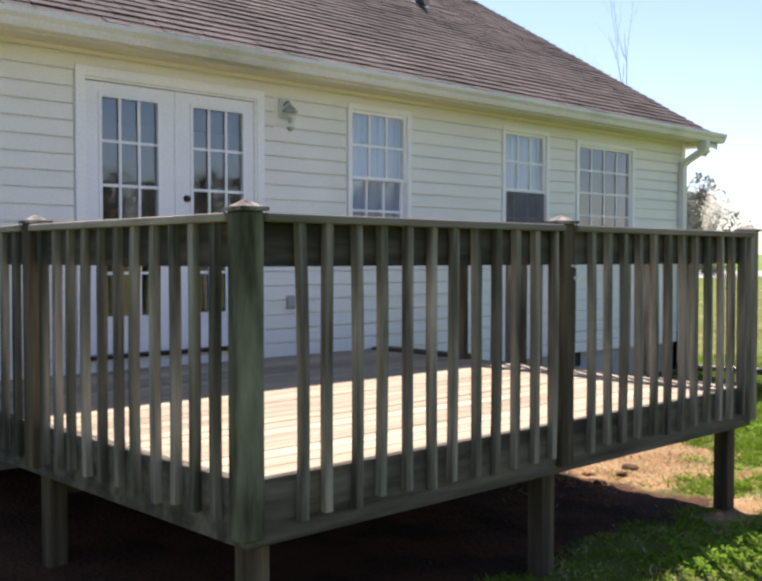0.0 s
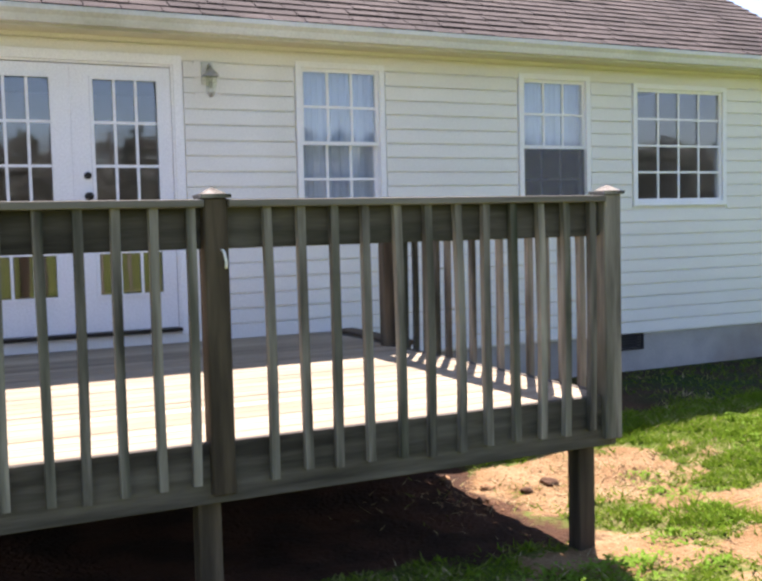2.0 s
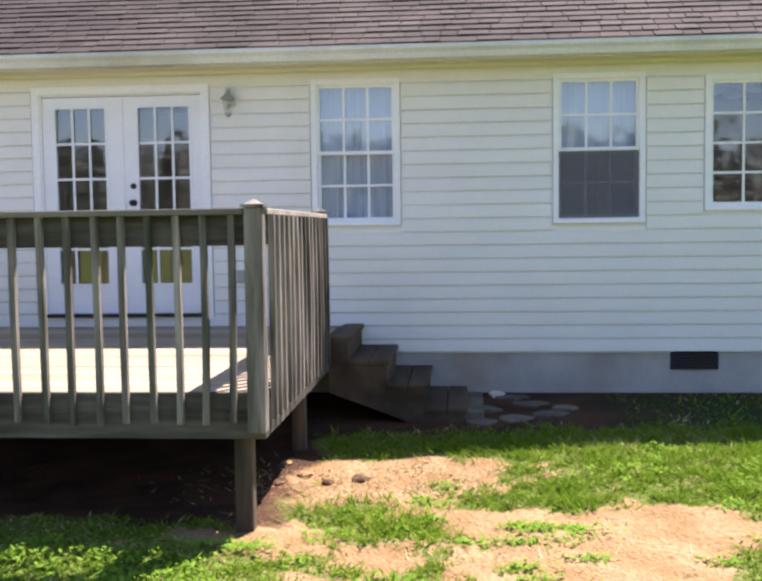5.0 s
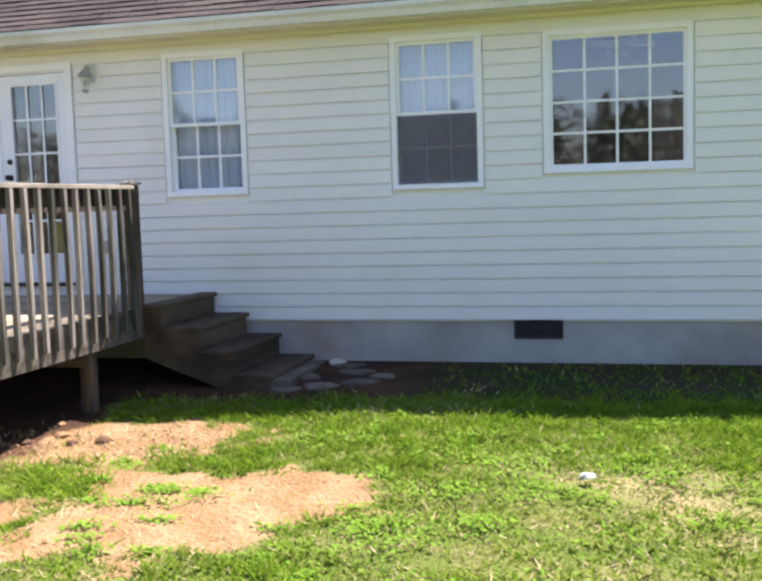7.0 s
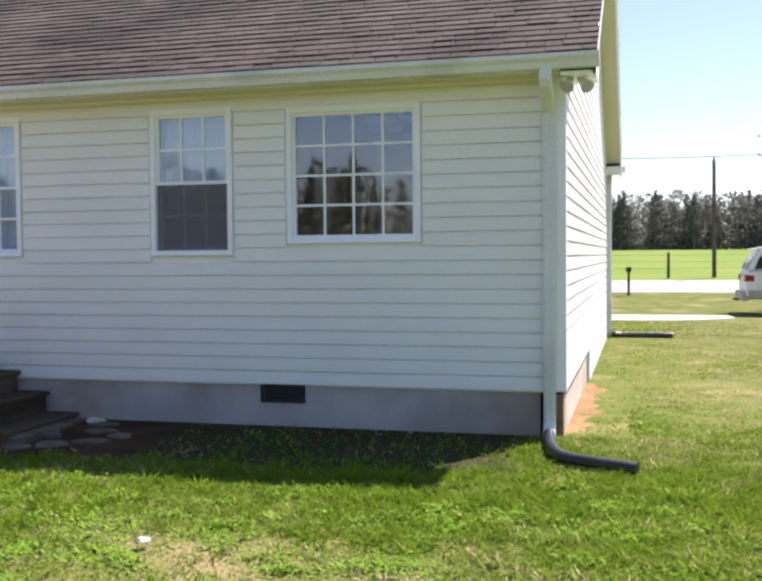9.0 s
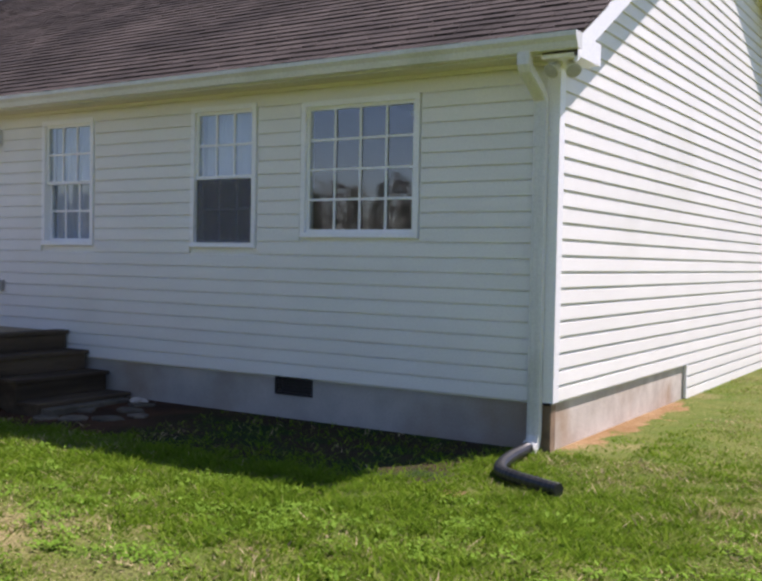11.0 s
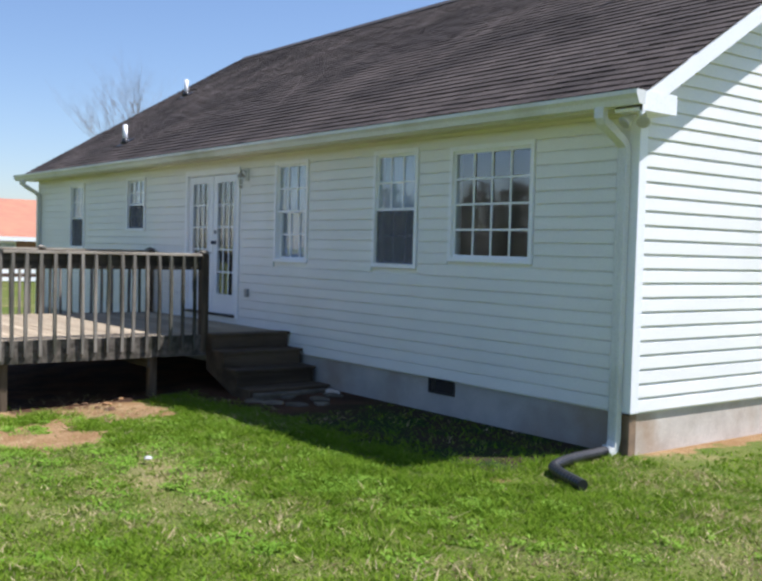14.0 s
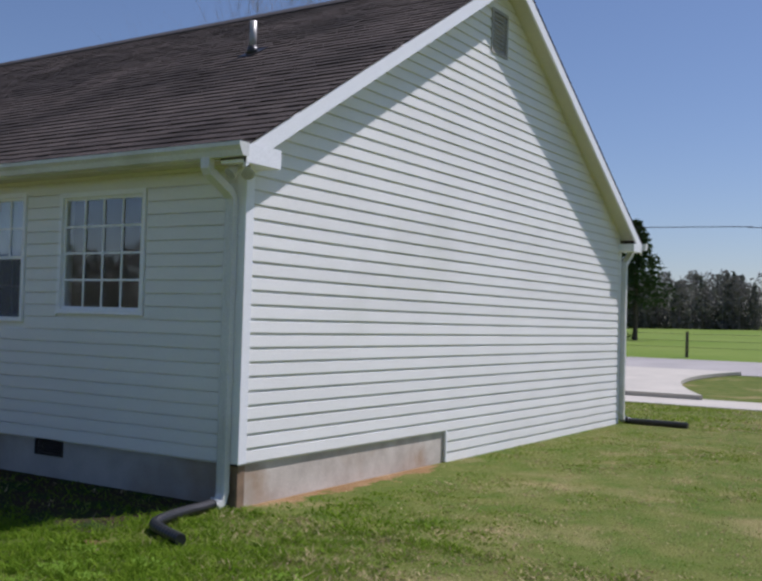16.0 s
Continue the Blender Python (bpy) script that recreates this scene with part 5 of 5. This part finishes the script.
conifer("spruce_tree", -18.6, 60, 11.8, 2.2, 6, "tall dark pointed evergreen across the road", 0.05, 6000)
conifer("spruce_tree", -52.0, 13.5, 5.2, 2.2, 7, "dark evergreen behind the neighbouring house", 0.05, 6000)


def woods(name, n, x0, x1, yf, h0, h1, per, label, seed):
    """A far belt of trees: each a bunch of loose leafy or twiggy tufts on a stem, uneven in height and outline."""
    g = np.random.RandomState(seed)
    Ps, Is = [], []
    for _ in range(n):
        x = g.uniform(x0, x1)
        yy = yf(x) + abs(g.normal(0, 9))
        z = gz(x, yy)
        h = g.uniform(h0, h1)
        ever = g.rand() < 0.42
        w = h * (g.uniform(0.22, 0.34) if ever else g.uniform(0.38, 0.62))
        u = g.rand(per)
        rad = w * np.sqrt(g.rand(per)) * ((1.05 - u) if ever else np.sin(np.clip(u * 0.9 + 0.12, 0, 1) * math.pi) + 0.15)
        a = g.uniform(0, 6.283, per)
        c = np.stack([x + rad * np.cos(a), yy + rad * np.sin(a), z + h * u], -1)
        s = h * 0.024
        d1, d2 = g.normal(0, s, (per, 3)), g.normal(0, s * 0.7, (per, 3))
        Ps.append(np.stack([c - d1, c + d2, c + d1], 1))
        Is.append(np.full(per, 1 if ever else 0))
        k = np.array([[[x - 0.12, yy - 0.3, z - 0.5], [x + 0.12, yy - 0.3, z - 0.5], [x, yy - 0.3, z + h * 0.85]]])
        Ps.append(k)
        Is.append(np.array([2]))
    tri_stuff(name, np.concatenate(Ps), np.concatenate(Is), (TWIGGY, EVER, GREYBARK), label, "woods")


woods("far_woods", 950, -150, 130, lambda x: 150, 6.4, 9.6, 420, "belt of mixed bare and evergreen woods beyond the field", 1)
woods("far_woods", 420, -160, 160, lambda x: -130, 10.5, 15, 420, "belt of mixed woods behind the back yard", 2)
woods("far_woods", 60, 60, 150, lambda x: 30 + 0.6 * (x - 60), 6, 9, 420, "belt of mixed woods to the side of the yard", 3)
woods("far_woods", 60, -170, -75, lambda x: 20 + 0.2 * x, 5, 7.5, 420, "belt of mixed woods past the neighbouring house", 4)

# ---- across the yard ----
pole = thing("utility_pole", "weathered grey wooden utility pole by the road", "pole")
part("pole_shaft", tube([(3.80, 38, gz(3.8, 38) - 0.3), (3.79, 38, 2.4), (3.77, 38, 4.95)], [0.10, 0.085, 0.07], 10), BARK, pole)
part("insulator", tube([(3.77, 38, 4.95), (3.77, 38, 5.08)], [0.04, 0.03], 8), DARK, pole)
tagged(part("power_line", tube(spline([(-70, 38, 7.5), (-38, 38, 6.2), (-7, 38, 5.54), (-3.5, 38, 5.42), (3.77, 38, 5.10), (30, 38, 5.7), (60, 38, 6.8)], 8), 0.020, 5), DARK), "dark overhead power line along the road", "cable")
fence = thing("field_fence", "wire field fence on dark wooden posts along the road", "fence")
for k in range(-12, 13):
    x = 1.8 + 4.1 * k
    part("fence_post", tube([(x, 37.5, gz(x, 37.5) - 0.2), (x, 37.5, gz(x, 37.5) + 1.15)], [0.075, 0.065], 7), BARK, fence)
for hgt in (0.45, 0.75, 1.05):
    part("fence_wire", tube([(x, 37.42, gz(x, 37.42) + hgt) for x in np.arange(-49, 50, 7.0)], 0.006, 4), DARK, fence)
mb = thing("mailbox_post", "short brown post with a small box beside the road", "mailbox")
part("post", tube([(0.18, 28.6, gz(0.18, 28.6) - 0.2), (0.18, 28.6, gz(0.18, 28.6) + 0.88)], 0.05, 8), BARK, mb)
part("box", bevel(boxed((0.08, 28.4, gz(0.18, 28.6) + 0.87, 0.28, 28.8, gz(0.18, 28.6) + 1.05)), 0.02, 2), DARK, mb)

# neighbouring house
nb = thing("neighbour_house", "low brick house with an orange-brown roof beyond the yard", "house")
NZ = gz(-46, 9)
part("wall", boxed((-52, 4, NZ - 0.3, -41, 13, 1.10)), mat("neighbour_brick", (0.36, 0.20, 0.14), (0.30, 0.17, 0.12), 0.9, 3, 40, 0.3), nb)
part("roof", prism([(-40.4, 1.12), (-46.5, 3.1), (-52.6, 1.12)], "y", 3.4, 13.6), mat("orange_shingle", (0.42, 0.19, 0.11), (0.36, 0.16, 0.10), 0.9, 1.5, 20, 0.3), nb)
part("fascia", boxed((-40.45, 3.35, 0.93, -40.38, 13.65, 1.13)), TRIM, nb)
for yv in (6.0, 10.0):
    wnb = part("window", boxed((-41.04, yv, -0.1, -40.98, yv + 1.2, 0.9)), TRIM, nb)
    part("pane", boxed((-40.97, yv + 0.08, -0.02, -40.96, yv + 1.12, 0.82)), GLASS, wnb)
wf_ = thing("white_fence", "white slatted garden fence panel by the neighbouring house", "fence")
FZ = gz(-33, 6)
for yv in (3.2, 4.6, 6.0, 7.4):
    part("fence_post", boxed((-33.06, yv - 0.06, FZ - 0.2, -32.94, yv + 0.06, FZ + 1.35)), TRIM, wf_)
for k in range(4):
    part("fence_slat", boxed((-32.935, 3.2, FZ + 0.2 + k * 0.3, -32.90, 7.4, FZ + 0.36 + k * 0.3)), TRIM, wf_)


# ---- parked car ----
def suv(x, y, label):
    """A tall estate car nose towards +x, its flank towards the house."""
    WHITEP = mat("white_car_paint", (0.66, 0.66, 0.645), (0.63, 0.63, 0.615), 0.25, 2, 60, 0.0)
    TAN = mat("beige_cladding", (0.34, 0.30, 0.245), (0.30, 0.265, 0.215), 0.5, 4, 60, 0.1)
    TINT = mat("tinted_glass", (0.012, 0.014, 0.018), (0.015, 0.017, 0.02), 0.08, 4, 60, 0.0)
    RED = mat("red_lens", (0.22, 0.012, 0.010), (0.18, 0.012, 0.010), 0.2, 4, 60, 0.0)
    RIM = mat("alloy", (0.20, 0.20, 0.205), (0.15, 0.15, 0.155), 0.4, 4, 60, 0.1, metal=0.9)
    z = max(gz(x + 1, y), gz(x + 3.5, y))
    c = thing("parked_car", label, "car")
    body = [(0.03, 0.55), (0.0, 0.80), (0.05, 1.22), (1.55, 1.25), (3.75, 1.24), (4.75, 1.10), (5.05, 0.92), (5.10, 0.52), (4.9, 0.36), (4.64, 0.36), (4.60, 0.62), (4.42, 0.83), (4.12, 0.90), (3.84, 0.83), (3.66, 0.62), (3.60, 0.36), (1.64, 0.36), (1.60, 0.62), (1.42, 0.83), (1.12, 0.90), (0.84, 0.83), (0.66, 0.62), (0.58, 0.46)]
    part("body", bevel(prism([(x + a, z + b) for a, b in body], "y", y, y + 1.9), 0.035, 2), WHITEP, c)
    cab = [(0.05, 1.225), (0.22, 1.60), (0.42, 1.80), (0.70, 1.86), (2.7, 1.86), (3.05, 1.80), (3.85, 1.235)]
    part("cabin", bevel(prism([(x + a, z + b) for a, b in cab], "y", y + 0.09, y + 1.81), 0.06, 3), WHITEP, c)
    for q in ([(0.24, 1.28), (0.36, 1.58), (0.50, 1.72), (1.30, 1.73), (1.12, 1.36), (0.98, 1.28)], [(1.34, 1.30), (1.50, 1.73), (2.40, 1.74), (2.40, 1.28), (1.40, 1.28)], [(2.50, 1.28), (2.50, 1.74), (2.98, 1.71), (3.60, 1.28)]):
        part("side_window", prism([(x + a, z + b) for a, b in q], "y", y + 0.075, y + 0.088), TINT, c, "dark tinted side glass")
    part("rear_window", prism([(x + 0.075, z + 1.28), (x + 0.235, z + 1.62), (x + 0.215, z + 1.628), (x + 0.055, z + 1.288)], "y", y + 0.22, y + 1.68), TINT, c)
    part("rear_spoiler", bevel(prism([(x + 0.22, z + 1.80), (x + 0.60, z + 1.87), (x + 0.60, z + 1.90), (x + 0.20, z + 1.84)], "y", y + 0.2, y + 1.7), 0.01), WHITEP, c)
    part("tow_hitch", boxed((x - 0.24, y + 0.86, z + 0.40, x + 0.05, y + 1.04, z + 0.46)), BLACK, c)
    for xx in (1.45, 2.46):
        part("door_seam", boxed((x + xx, y - 0.004, z + 0.62, x + xx + 0.012, y + 0.002, z + 1.22)), BLACK, c)
    for xx in (1.62, 2.6):
        part("door_handle", bevel(boxed((x + xx, y - 0.03, z + 1.08, x + xx + 0.18, y - 0.002, z + 1.12)), 0.006), WHITEP, c)
    part("rear_bumper", bevel(boxed((x - 0.10, y + 0.02, z + 0.42, x + 0.10, y + 1.88, z + 0.66)), 0.04, 2), TAN, c, "beige bumper")
    part("lower_cladding", bevel(boxed((x + 1.62, y - 0.02, z + 0.36, x + 3.62, y - 0.001, z + 0.62)), 0.008), TAN, c)
    part("lower_cladding", bevel(boxed((x + 0.08, y - 0.02, z + 0.46, x + 0.62, y - 0.001, z + 0.70)), 0.008), TAN, c)
    part("tail_light", bevel(boxed((x - 0.012, y - 0.006, z + 0.94, x + 0.24, y + 0.16, z + 1.12)), 0.02, 2), RED, c, "red tail light")
    part("tail_light", bevel(boxed((x - 0.012, y + 1.74, z + 0.94, x + 0.24, y + 1.906, z + 1.12)), 0.02, 2), RED, c, "red tail light")
    for yy in (y + 0.28, y + 1.58):
        part("roof_rail", bevel(boxed((x + 0.8, yy, z + 1.88, x + 2.6, yy + 0.04, z + 1.92)), 0.01), TAN, c)
    for xx in (1.12, 4.12):
        part("wheel_well", boxed((x + xx - 0.40, y + 0.26, z + 0.37, x + xx + 0.40, y + 1.64, z + 0.84)), BLACK, c, "dark wheel well")
        for yy, s in ((y + 0.12, -1), (y + 1.78, 1)):
            w = part("wheel", tube([(x + xx, yy - 0.115, z + 0.36), (x + xx, yy - 0.08, z + 0.36), (x + xx, yy + 0.08, z + 0.36), (x + xx, yy + 0.115, z + 0.36)], [0.31, 0.36, 0.36, 0.31], 24), BLACK, c, "black tyre")
            part("rim", tube([(x + xx, yy + s * 0.10, z + 0.36), (x + xx, yy + s * 0.12, z + 0.36)], [0.20, 0.16], 20), RIM, w, "silver alloy rim")
        bm = bmesh.new()
        rings = []
        for k in range(13):
            a = math.pi * k / 12
            rings.append([bm.verts.new((x + xx + r * math.cos(a), y + o, z + 0.36 + r * math.sin(a))) for r, o in ((0.47, -0.03), (0.54, -0.025), (0.54, -0.001), (0.47, -0.001))])
        for a, b in zip(rings, rings[1:]):
            for k in range(4):
                bm.faces.new((a[k], a[(k + 1) % 4], b[(k + 1) % 4], b[k]))
        bmesh.ops.recalc_face_normals(bm, faces=bm.faces[:])
        part("wheel_flare", bm, TAN, c)


suv(3.36, 19.7, "white estate car with beige cladding parked beside the driveway")
